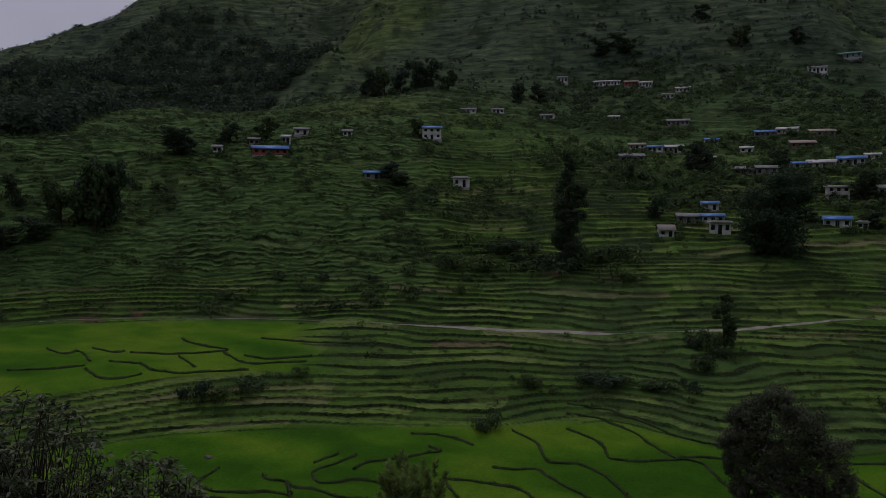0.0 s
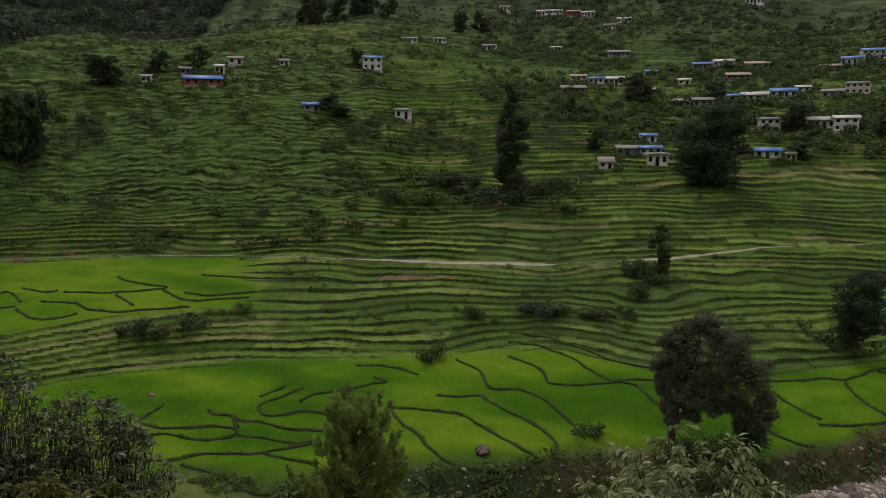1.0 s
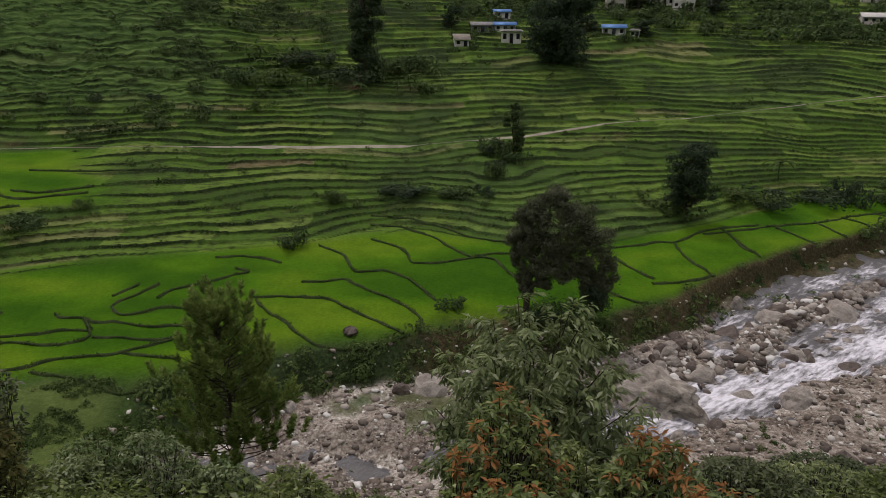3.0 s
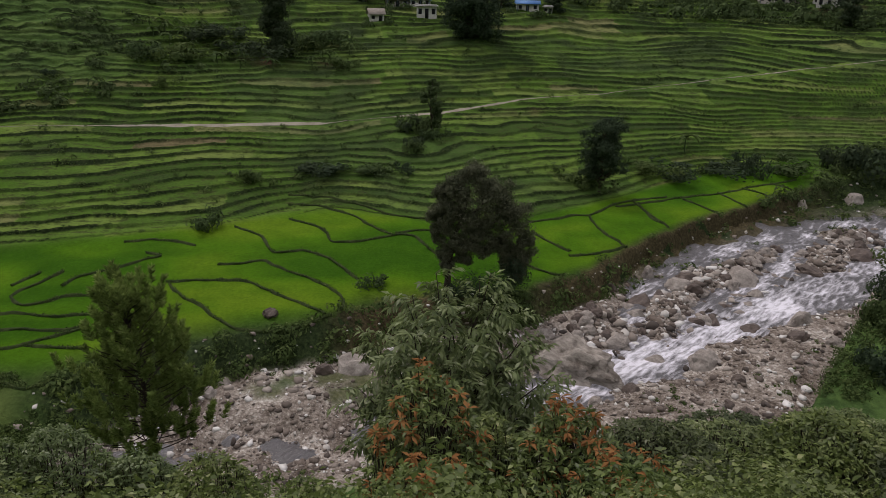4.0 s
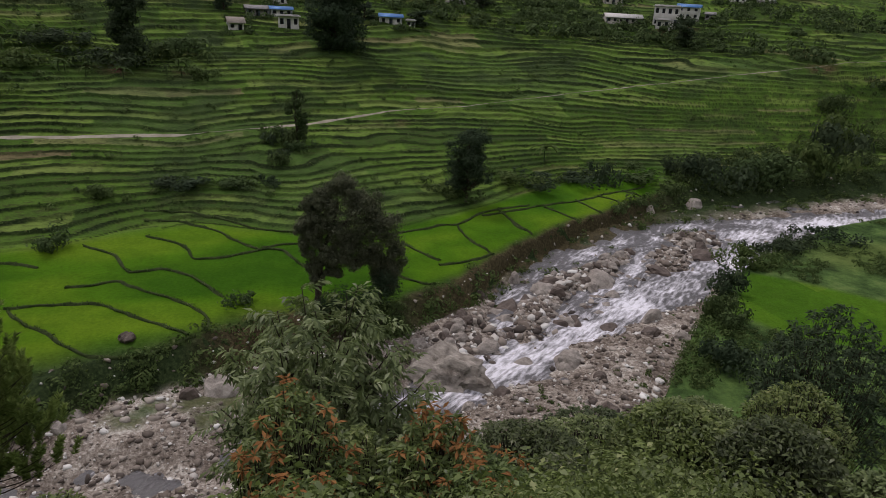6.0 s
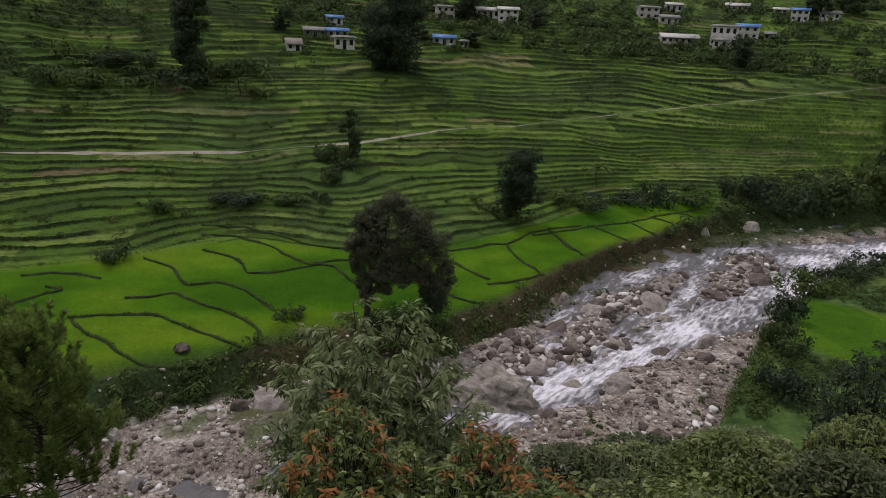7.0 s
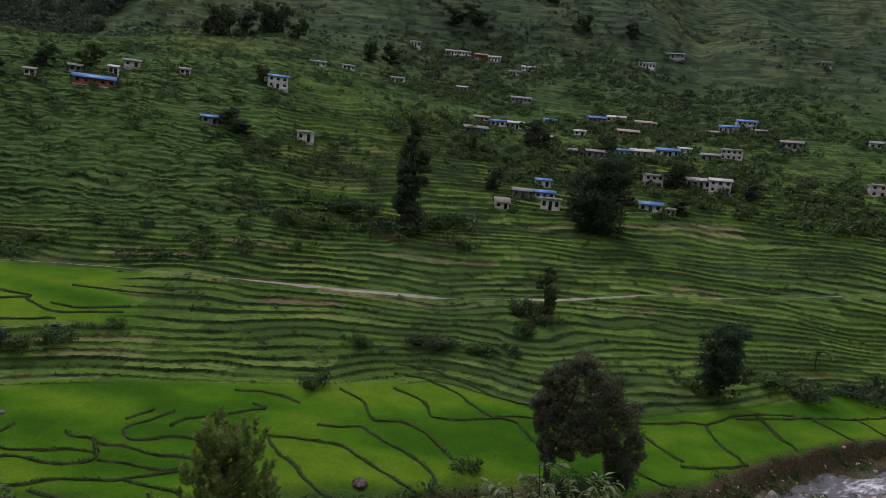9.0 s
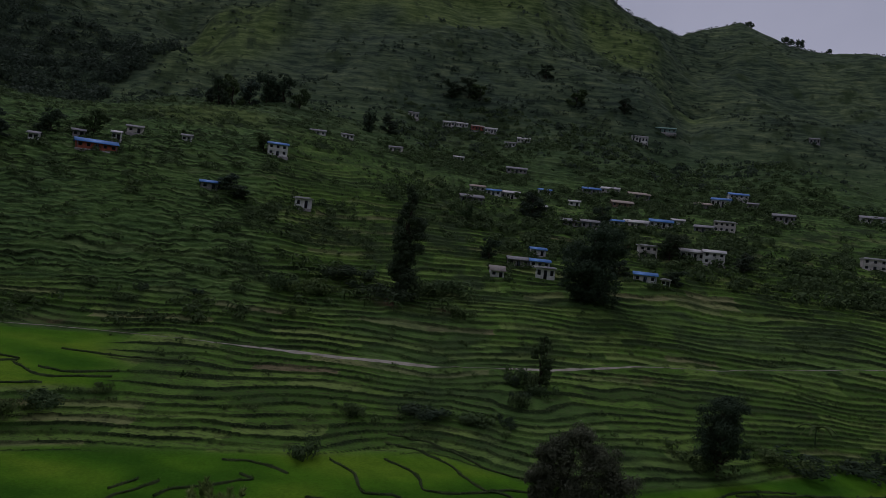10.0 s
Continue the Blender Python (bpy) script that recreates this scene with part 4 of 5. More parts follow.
tall = broad_tree("tall_tree", "tall narrow dark evergreen tree among banana plants", at(-9.8, 170.6), 27, 9.4, DARK_LEAF, 16, 0.6, 15000, 0.04, column=True)
part("leader", mesh_of("leader", *quads_of([clump((0, 0, 26.0), (0.7, 0.7, 2.0), 160, 0.6)]), DARK_LEAF), tall, "thin top shoot")
broad_tree("village_tree", "large dark spreading tree beside the village houses", at(38.4, 180.5), 22, 20, DARK_LEAF, 26, 0.65, 22000, -0.08)
broad_tree("roadside_tree", "slim dark tree beside the dirt road", at(20.5, 131.0), 11.5, 5.6, BUSH_LEAF, 12, 0.4, 5200, 0.02)
broad_tree("field_tree", "round dark tree at the edge of the rice fields", at(44.3, 103.8), 13.8, 9, DARK_LEAF, 30, 0.36, 14000, 0.12)

# the leaning pair at the edge of the rice
bank_tree = thing("bank_tree", "old leaning dark tree with brownish leaves at the field edge", "tree", at(13.0, 70.8), turn=0)
stems = [limb((0, 0, -1), (0.6, 0, 6.5), 0.42, 0.3, 0.06, 9, 9), limb((0.6, 0, 6.3), (2.6, 0.5, 12.5), 0.28, 0.1, 0.1, 8, 8), limb((0.45, 0, 5.2), (7.2, 0.5, 9.4), 0.2, 0.07, 0.12, 8, 8),
         limb((0.5, 0, 6.0), (5.0, -1, 6.2), 0.16, 0.05, 0.15), limb((0.5, 0, 7.0), (0.2, 1, 11.0), 0.16, 0.05, 0.15), limb((7.6, 0.6, -1), (7.0, 0.3, 5.8), 0.22, 0.12, 0.08), limb((2.0, 0, 9.0), (5.0, 0.5, 13.0), 0.15, 0.04, 0.15)]
part("trunk", mesh_of("trunk", *joined(stems), BARK, True), bank_tree, "dark crooked trunk with limbs")
quads = []
for cx, cz, rx, rz in ((2.2, 14.2, 2.2, 1.4), (3.6, 12.2, 3.0, 1.9), (1.2, 11.0, 2.2, 1.8), (5.6, 10.4, 3.0, 1.9), (3.0, 9.2, 2.8, 1.7), (7.8, 8.6, 2.2, 1.8), (5.6, 7.4, 2.6, 1.5),
                       (9.0, 6.4, 1.6, 1.7), (8.2, 4.9, 1.3, 1.3), (2.4, 7.4, 2.0, 1.2), (0.2, 8.8, 1.5, 1.4), (4.4, 5.8, 1.8, 1.0), (0.6, 12.8, 2.0, 1.6), (5.4, 12.6, 2.3, 1.5), (7.4, 10.6, 2.3, 1.7), (-0.1, 10.6, 1.7, 1.5), (3.2, 14.8, 1.8, 1.0), (1.0, 6.6, 1.6, 1.4), (3.0, 6.4, 1.9, 1.1), (6.6, 6.0, 1.9, 1.3), (8.9, 4.4, 1.4, 1.6), (-0.7, 7.6, 1.1, 1.6), (8.4, 2.6, 1.3, 1.4), (-0.3, 5.4, 0.9, 1.5), (0.1, 3.8, 0.8, 1.2), (-1.0, 9.6, 1.4, 1.3), (3.9, 8.3, 1.8, 1.3), (1.7, 5.0, 1.3, 1.1), (7.0, 4.5, 1.2, 1.3), (-0.4, 12.4, 1.5, 1.2)):
    for _ in range(14):
        off = unit(rng.normal(size=3)) * (rx, rx * 0.8, rz) * rng.uniform(0.3, 0.85)
        quads.append(clump(np.array([cx, rng.uniform(-0.6, 0.6), cz]) + off, np.array([rx, rx, rz]) * rng.uniform(0.32, 0.58), 170, 0.25, 0.3, 0.3, 0.7))
part("crown", mesh_of("crown", *quads_of(quads), BROWN_LEAF), bank_tree, "ragged brownish green crown with gaps")
quads = []
for cx, cz, rx in ((1.2, 1.2, 1.3), (3.0, 1.5, 1.6), (5.0, 1.4, 1.6), (6.8, 1.9, 1.6), (8.2, 2.6, 1.5), (7.6, 3.8, 1.2)):
    quads.append(clump((cx, -0.3, cz), np.array([1.25, 1.25, 1.1]) * rx, 900, 0.25, 0.2, 0.4, 0.5))
hx, hy = 13.0, 70.6
bank_thicket = thing("thicket", "dark low thicket under the leaning tree", "bush", at(hx, hy, 0.2))
part("foliage", mesh_of("foliage", *quads_of(quads), DARK_LEAF), bank_thicket)

# smaller trees round the houses and on the shoulder
patterns = [broad_tree("hill_tree", "small dark leafy tree on the terraced hill", (0, 0, -50), 10, 7.5, m, 13, 0.6, 2600, -0.06, "trees on the hill") for m in (DARK_LEAF, BUSH_LEAF, HAZED_LEAF, DARK_LEAF)]
SMALL_TREES = (
    [(13.5, 212.3, 7.8, 6.9), (5.6, 243.5, 7.9, 6.0), (31.8, 269.0, 11.1, 11.1), (76.1, 231.9, 9.0, 9.0), (73.1, 226.8, 10.7, 9.7), (30.4, 277.5, 10.3, 11.4), (95.5, 222.0, 7.6, 7.6),
     (141.9, 177.4, 11.1, 8.3), (201.8, 214.7, 14.4, 14.4), (217.9, 219.2, 15.1, 15.1), (52.0, 206.5, 6, 7), (68.5, 205.0, 5, 8), (46.0, 205.0, 6.5, 7)],
    [(-127.7, 185.3, 11.0, 10.1), (-121.8, 144.3, 20, 10.8), (-124.6, 146.4, 17.1, 9.3), (-119.8, 148.6, 18.7, 9.3), (-141.4, 139.8, 9.7, 5.7), (-128.3, 141.0, 14.0, 9.3),
     (-126.4, 188.8, 9.2, 9.2), (-128.7, 133.0, 7.6, 9.1), (-132.2, 128.2, 6.8, 9.0), (-66.0, 238.5, 8, 6), (-64.0, 199.0, 6, 8), (-60.5, 196.0, 5, 8), (-120.0, 205.0, 8, 9), (-112, 214, 9, 9)],
    [(-118.4, 339.3, 17.7, 11.8), (-115.7, 351.8, 19.8, 12.2), (-110.8, 364.0, 17.2, 14.1), (-107.2, 382.4, 19.6, 13.1), (-98.7, 385.9, 18.1, 13.1), (-88.6, 383.3, 13.0, 11.4),
     (-127.2, 356.1, 14.0, 9.3), (-7.7, 489.4, 14.2, 16.3), (4.2, 490.9, 16.3, 16.3), (12.3, 489.8, 14.3, 16.3), (-39.5, 394.7, 11.5, 13.1), (-49.0, 381.8, 12.7, 9.5),
     (61.3, 530.6, 13.4, 13.4), (80.8, 495.8, 14.5, 16.6), (113.9, 488.1, 12.4, 12.4)])
for rows in SMALL_TREES:
    for k, (x, y, h, w) in enumerate(rows):
        copy_thing(patterns[k % 4], pose(*at(x, y), 0, 0, rng.uniform(0, 360)) @ Matrix.Diagonal((w / 7.5, w / 7.5, h / 10, 1)))
for p in patterns[1:]:
    for o in (*p.children_recursive, p):
        bpy.data.objects.remove(o)
patterns[0].matrix_basis = pose(*at(57.0, 262.0))
# trees on the far skyline
for bearing, far, h in ((21.6, 1140, 26), (24.3, 1172, 34), (25.0, 1180, 36), (27.0, 1190, 30), (26.1, 1185, 20), (28.2, 1195, 22), (28.6, 1195, 16)):
    x, y = far * math.sin(radians(bearing)), far * math.cos(radians(bearing))
    copy_thing(patterns[0], pose(*at(x, y, 1), 0, 0, rng.uniform(0, 360)) @ Matrix.Diagonal((h / 11, h / 11, h / 9, 1)))

# ---- bushes ----
def bush_mesh(leaf, count=620, size=0.17):
    quads = [clump((*(rng.normal(size=2) * 0.45), rng.uniform(0.2, 0.62)), np.array([1, 1, 0.85]) * rng.uniform(0.3, 0.5), count // 9, size, 0.1, 0.35, 0.6) for _ in range(9)]
    return mesh_of("bush", *quads_of(quads), leaf)


bush_kinds = [bush_mesh(DARK_LEAF), bush_mesh(BUSH_LEAF), bush_mesh(BUSH_LEAF), bush_mesh(DARK_LEAF), bush_mesh(SCRUB_LEAF)]


def bush(x, y, width, height, group, label="dense dark green bush on the terraced slope"):
    ob = new("bush", bush_kinds[rng.integers(0, 5)])
    ob.matrix_basis = pose(*at(x, y, 0.15), 0, 0, rng.uniform(0, 360)) @ Matrix.Diagonal((width / 1.7, width / 1.7, height * 0.85, 1))
    tagged(ob, label, "bush", group)


for group, rows in (
    ("bushes among the terraces", [
        (-16.2, 93.1, 4.7, 3.4), (5.3, 74.2, 3.2, 2.1), (-30.4, 146.3, 3.9, 2.7), (-52.6, 149.7, 2.9, 2.1),
        (-63.5, 148.3, 2.7, 2.1), (-82.6, 137.2, 4.2, 2.6), (-59.7, 89.6, 4.6, 3.7), (-56.6, 89.6, 5.4, 4.1),
        (-53.7, 95.8, 6.0, 2.8), (-48.2, 102.4, 2.7, 2.1), (-12.0, 109.4, 3.7, 2.6), (-0.6, 111.7, 7.1, 2.1),
        (7.6, 110.9, 5.6, 1.9), (13.1, 110.7, 2.8, 2.4), (15.5, 118.1, 3.8, 3.4), (16.8, 129.8, 5.5, 4.1),
        (18.7, 128.6, 4.3, 4.3), (-35.5, 158.4, 8.0, 5.3), (-26.6, 169.8, 9.9, 4.2), (-21.4, 173.8, 10.0, 4.3),
        (-15.1, 167.5, 11.0, 4.8), (-5.7, 172.0, 9.9, 5.6), (1.2, 176.1, 11.5, 5.8), (-27.6, 159.0, 7.9, 4.0),
        (3.8, 162.1, 6.7, 4.0),
    ]),
    ("bushes along the fields", [
        (-1.5, 112.3, 5.7, 2.4), (6.2, 112.3, 5.7, 1.9), (43.6, 105.1, 7.7, 4.3), (55.6, 112.8, 7.4, 3.2),
        (62.9, 113.3, 8.7, 3.0), (72.2, 114.5, 9.1, 3.4), (78.2, 113.9, 5.2, 5.8), (85.4, 112.9, 9.5, 3.6),
        (97.0, 114.8, 7.5, 7.5), (103.1, 112.4, 10.2, 7.6), (112.0, 112.4, 10.6, 7.9), (121.1, 112.5, 11.0, 8.3),
        (130.8, 113.2, 11.5, 10.0), (143.4, 117.4, 12.3, 12.3), (156.4, 133.1, 8.4, 7.6), (155.7, 125.7, 9.9, 9.9),
        (19.2, 125.7, 4.2, 3.2), (15.5, 120.7, 3.6, 3.1), (16.3, 129.9, 4.9, 4.4), (-11.9, 109.5, 3.7, 2.3),
    ]),
    ("bushes on the near bank", [
        (77.7, 72.6, 6.4, 4.1), (87.8, 80.3, 6.1, 4.1), (65.8, 64.8, 4.8, 4.8), (59.4, 59.5, 3.7, 4.4),
        (59.2, 56.4, 4.3, 3.6), (52.0, 50.0, 4.6, 3.9), (52.7, 47.4, 5.1, 3.9), (88.0, 77.6, 5.0, 3.0),
        (94.1, 79.0, 6.2, 3.1), (101.6, 80.4, 6.6, 3.3),
    ]),
):
    for row in rows:
        bush(*row, group)

# banana plants below the tall tree
def banana(x, y, high):
    root = thing("banana_plant", "banana plant with broad arching green leaves", "banana plant", at(x, y, 0.2), "banana plants", rng.uniform(0, 360))
    part("stem", mesh_of("stem", *limb((0, 0, 0), (0, 0, high * 0.6), 0.14, 0.09, 0.05), BUSH_LEAF), root)
    q = []
    for k in range(8):
        a = k * 2.4 + rng.uniform(-0.3, 0.3)
        out = np.array([math.cos(a), math.sin(a), 0])
        lift, size = rng.uniform(0.3, 0.9), high * rng.uniform(0.5, 0.7)
        base = np.array([0, 0, high * 0.6])
        for s in range(4):
            mid = base + out * size * (s + 0.5) / 4 + np.array([0, 0, size * (lift * (s + 0.5) / 4 - 0.9 * ((s + 0.5) / 4) ** 2)])
            q.append(leaves(mid[None], (out + np.array([0, 0, lift - 1.8 * s / 4]))[None], size * 0.42, size * (0.3 if s < 3 else 0.2), 0.2, np.array([[0, 0, 1.0]])))
    part("leaf", mesh_of("leaf", *quads_of(q), SCRUB_LEAF), root)


for k in range(46):
    bx = rng.uniform(-38, 8)
    banana(bx, rng.uniform(160, 176) + 0.08 * bx, rng.uniform(2.6, 4.2))
banana(68.1, 121.1, 5.2)

# ---- wild cover: scrub, weeds and woods too many to count ----
def scatter(name, label, category, spots, low, high, count, size, leaf, squash=0.8, hang=0.1):
    """Low plants or crowns at these spots, as one object."""
    x, y = spots
    z = land(x, y)[0]
    out = []
    s = rng.uniform(low, high, len(x)) * rng.uniform(0.7, 1.2, len(x))
    n = len(x)
    d = unit(rng.normal(size=(n, count, 3)))
    d[..., 2] = np.abs(d[..., 2]) * 1.2 - 0.2
    r = (0.45 + 0.6 * rng.random((n, count, 1)))
    c = np.stack([x, y, z + 0.25 * s * squash], -1)[:, None] + d * r * s[:, None, None] * np.array([1, 1, squash]) + rng.normal(size=(n, 1, 3)) * 0.05
    way = unit(np.cross(d, rng.normal(size=d.shape))) + 0.3 * d - np.array([0, 0, hang])
    ln = (size * s[:, None] * rng.uniform(0.6, 1.4, (n, count))).ravel()
    q = leaves(c.reshape(-1, 3), way.reshape(-1, 3), ln, ln * 0.55, up=d.reshape(-1, 3) + (0, 0, 0.3) + rng.normal(size=(n * count, 3)) * 0.3)
    return tagged(new(name, mesh_of(name, *quads_of([q]), leaf)), label, category, kind="stuff")


def spots(count, b0, b1, d0, d1, test=None, power=1.0):
    b = np.radians(rng.uniform(b0, b1, count))
    d = d0 + (d1 - d0) * rng.random(count) ** power
    x, y = d * np.sin(b), d * np.cos(b)
    if test is not None:
        ok = test(x, y, land(x, y)[1])
        x, y = x[ok], y[ok]
    return x, y


scatter("riser_weeds", "dark weeds and grass tufts on the terrace risers", "weeds", spots(70000, -50, 58, 90, 255, lambda x, y, c: (c["riser"] > 0.35) & (c["line"] < 13.60) & (rng.random(len(x)) < 0.75)), 0.12, 0.34, 9, 0.75, WEED_LEAF)
scatter("hill_scrub", "scattered dark scrub on the green shoulder", "scrub", spots(12000, -50, -6, 145, 420, lambda x, y, c: (c["line"] > 11.10) & (c["scrub"] + 0.4 * rng.random(len(x)) > 0.36)), 0.4, 1.9, 24, 0.52, BUSH_LEAF)
scatter("terrace_scrub", "scattered dark bushes between the terraces", "scrub", spots(3200, -50, 58, 100, 255, lambda x, y, c: (c["paddy"] < 0.1) & (c["line"] > 9.00) & (c["scrub"] + 0.5 * rng.random(len(x)) > 0.42)), 0.3, 1.1, 34, 0.42, SCRUB_LEAF)
scatter("village_scrub", "dark trees and shrubs between the village houses", "scrub", spots(7500, -6, 58, 222, 480, lambda x, y, c: (fbm(x / 26, y / 26, 3, 101) + 0.3 * rng.random(len(x)) > 0.05)), 0.8, 3.0, 36, 0.5, BUSH_LEAF, 0.9)
scatter("mountain_scrub", "dark scrub dotted over the mountain side", "scrub", spots(16000, -50, 58, 380, 1180, lambda x, y, c: (fbm(x / 90, y / 90, 4, 102) + 0.45 * rng.random(len(x)) > 0.2)), 1.2, 3.8, 14, 0.6, HAZED_LEAF, 0.8)
homes = [o.matrix_basis.translation for o in scene.objects if o.get("category") == "house"]
yard = np.array([(h.x + rng.uniform(-6, 6), h.y - rng.uniform(2.0, 5.5) if k < 5 else h.y + rng.uniform(2, 8)) for h in homes for k in range(9)])
scatter("yard_scrub", "green shrubs round the village houses", "shrubs", (yard[:, 0], yard[:, 1]), 0.6, 1.9, 46, 0.45, BUSH_LEAF, 0.9)
FOREST_LOW, FOREST_HIGH = [(-52, 245), (-45.8, 255), (-41.6, 275), (-36.7, 370), (-30.6, 465), (-27, 515), (-23, 560)], [(-52, 770), (-45.6, 740), (-41, 705), (-36.5, 695), (-29.6, 670), (-23, 580)]


def in_forest(x, y, c):
    b, d = np.degrees(np.arctan2(x, y)), np.hypot(x, y)
    edge = fbm(x / 60, y / 60, 3, 103) * 60
    return (d > np.interp(b, *np.array(FOREST_LOW).T) + edge) & (d < np.interp(b, *np.array(FOREST_HIGH).T) + edge)


scatter("far_woods", "dark forest on the mountain side", "forest", spots(5600, -52, -22, 245, 790, in_forest), 3.2, 6.0, 44, 0.42, HAZED_LEAF, 1.5)
scatter("bank_scrub", "green bushes on the eroded river bank", "scrub", spots(9000, -50, 56, 55, 200, lambda x, y, c: (c["line"] > 7.05 - 0.25 * smooth(22, 30, np.degrees(np.arctan2(x, y)))) & (c["line"] < 8.02) & (c["meadow"] < 0.3) & (fbm(x / 6, y / 6, 3, 104) + 0.3 * rng.random(len(x)) > -0.12)), 0.45, 1.4, 34, 0.36, SCRUB_LEAF, 0.7)
scatter("bank_thicket", "thick green bushes below the rice fields", "bushes", spots(1500, -36, 24, 52, 84, lambda x, y, c: (c["line"] > 7.15) & (c["line"] < 7.98) & (c["meadow"] < 0.3) & (fbm(x / 8, y / 8, 3, 106) > -0.1)), 0.7, 1.7, 60, 0.26, SCRUB_LEAF, 0.75)
scatter("river_thicket", "thick dark bushes above the bend of the river", "bushes", spots(2600, 35, 58, 110, 230, lambda x, y, c: (c["line"] > 7.5) & (c["line"] < 8.75 + 0.06 * (np.degrees(np.arctan2(x, y)) - 36)) & (c["paddy"] < 0.1)), 0.8, 2.2, 60, 0.3, BUSH_LEAF, 0.85)
scatter("shelf_grass", "tufted grass on the shelf below the rice fields", "grass", spots(9000, -60, -22, 48, 68, lambda x, y, c: (c["meadow"] > 0.3) & (fbm(x / 5, y / 5, 3, 108) > -0.15)), 0.12, 0.5, 22, 0.5, SCRUB_LEAF, 0.6)
scatter("bed_grass", "yellowish grass tufts among the stones", "grass", spots(5000, -30, 50, 44, 130, lambda x, y, c: (c["gravel"] > 0.5) & (channel(x, y) > 5) & (fbm(x / 3.5, y / 3.5, 2, 107) > 0.22)), 0.2, 0.5, 24, 0.6, SCRUB_LEAF, 0.6)
scatter("bar_edge_scrub", "dark bushes along the edge of the gravel bar", "scrub", spots(5200, 38, 52, 44, 125, lambda x, y, c: (c["line"] > 4.80 + 0.15 * rng.random(len(x))) & (c["line"] < 5.95 - 0.3 * rng.random(len(x))) & (c["paddy"] < 0.1) & (rng.random(len(x)) < 0.5)), 0.35, 1.15, 44, 0.32, BUSH_LEAF, 0.8)
scatter("near_bank_scrub", "low green scrub on the near bank", "scrub", spots(5200, 40, 60, 45, 150, lambda x, y, c: (c["line"] < 5.60) & (c["paddy"] < 0.1) & (fbm(x / 9, y / 9, 3, 105) > 0.0)), 0.35, 0.9, 30, 0.4, SCRUB_LEAF, 0.7)
side_spots = [np.concatenate(v) for v in zip(spots(900, -60, -20, 9, 40), spots(1900, 15, 66, 9, 40), spots(700, -20, 15, 9, 22))]
scatter("near_slope_scrub", "tangled green undergrowth on the steep near slope", "undergrowth", side_spots, 0.35, 1.0, 90, 0.12, SHRUB_LEAF, 0.8)
scatter("foot_scrub", "pale leafy scrub at the foot of the near slope", "undergrowth", spots(220, -50, -8, 24, 42), 0.7, 1.6, 110, 0.14, SHRUB_LEAF, 0.9)

scatter("near_grass", "rough grass and herbs beside the viewpoint", "undergrowth", spots(2200, -60, 66, 3.5, 14, None, 0.8), 0.3, 0.6, 60, 0.12, SHRUB_LEAF, 0.8)

# ---- the pine on the near slope ----
pine = thing("pine_tree", "young long-needled pine with upturned shoots on the near slope", "pine", (-8.0, 26.9, 5.5))
TOP = 16.5


def pine_axis(z):
    return np.array([0.16 - 0.5 * max(0.0, (z - 12) / 5) ** 1.5, 0, z])


part("trunk", mesh_of("trunk", *tube([pine_axis(z) for z in np.linspace(-1.5, TOP, 16)], np.linspace(0.25, 0.03, 16), 9), PINE_BARK, True), pine, "straight dark trunk")
needle_quads = []
for level in range(27):
    z = 8.9 + (TOP - 0.4 - 8.9) * (level / 26) ** 0.92
    left = (TOP + 0.5 - z) / 9.2
    reach = 3.25 * left ** 0.62
    for k in range(5):
        a = level * 1.1 + k * 1.257 + rng.uniform(-0.35, 0.35)
        size = reach * rng.uniform(0.72, 1.06)
        out = np.array([math.cos(a), math.sin(a), 0])
        rise = 0.10 + 0.5 * (1 - left)
        t = np.linspace(0, 1, 6)[:, None]
        root_at = pine_axis(z - 0.25 * size * (1 - left))
        path = root_at + out * size * t + np.array([0, 0, 1.0]) * size * (rise * t + 0.26 * t ** 2.4)
        part("branch", mesh_of("branch", *tube(path, np.linspace(0.032, 0.01, 6), 5), PINE_BARK, True), pine)
        for s in np.linspace(0.5, 1.0, max(2, int(size * 1.7))):
            spread = rng.normal(size=3) * (0.24, 0.24, 0.12) * (0.4 + s)
            spot = root_at + out * size * s + np.array([0, 0, size * (rise * s + 0.26 * s ** 2.4)]) + spread
            axis = unit(out * 0.32 + np.array([0, 0, 1.0]) + rng.normal(size=3) * 0.16)
            n = 84
            high = rng.uniform(0.0, 0.75, n)
            d = unit(unit(np.cross(rng.normal(size=(n, 3)), axis)) * (1.0 - 0.45 * high[:, None]) + axis * 0.75)
            needle_quads.append(leaves(spot + axis * high[:, None] + d * 0.11, d, rng.uniform(0.24, 0.36, n), 0.05, 0))
for k in range(9):
    tip = pine_axis(TOP - 0.5) + np.array([0.55 * math.cos(k * 2.4), 0.55 * math.sin(k * 2.4), 0]) * (k / 9) + np.array([0, 0, -0.05 * k])
    high = rng.uniform(0, 1.1, 90)
    d = unit(rng.normal(size=(90, 3)) * (0.6, 0.6, 0.15) + (0, 0, 0.7))
    needle_quads.append(leaves(tip + np.array([0, 0, 1.0]) * high[:, None] + d * 0.09, d, 0.24, 0.036, 0))
for z, a, size in ((6.9, 0.4, 1.5), (7.4, 2.9, 1.9), (7.8, 0.1, 2.0), (8.1, 3.4, 2.2), (7.2, 4.6, 1.3), (8.3, 5.6, 1.8)):
    end = pine_axis(z) + np.array([math.cos(a), math.sin(a), 0.12]) * size
    part("dead_branch", mesh_of("dead_branch", *limb(pine_axis(z), end, 0.045, 0.012, 0.12), PINE_BARK, True), pine, "bare dark branch")
part("needles", mesh_of("needles", *quads_of(needle_quads), NEEDLE), pine, "dense tufts of long green needles", "stuff")

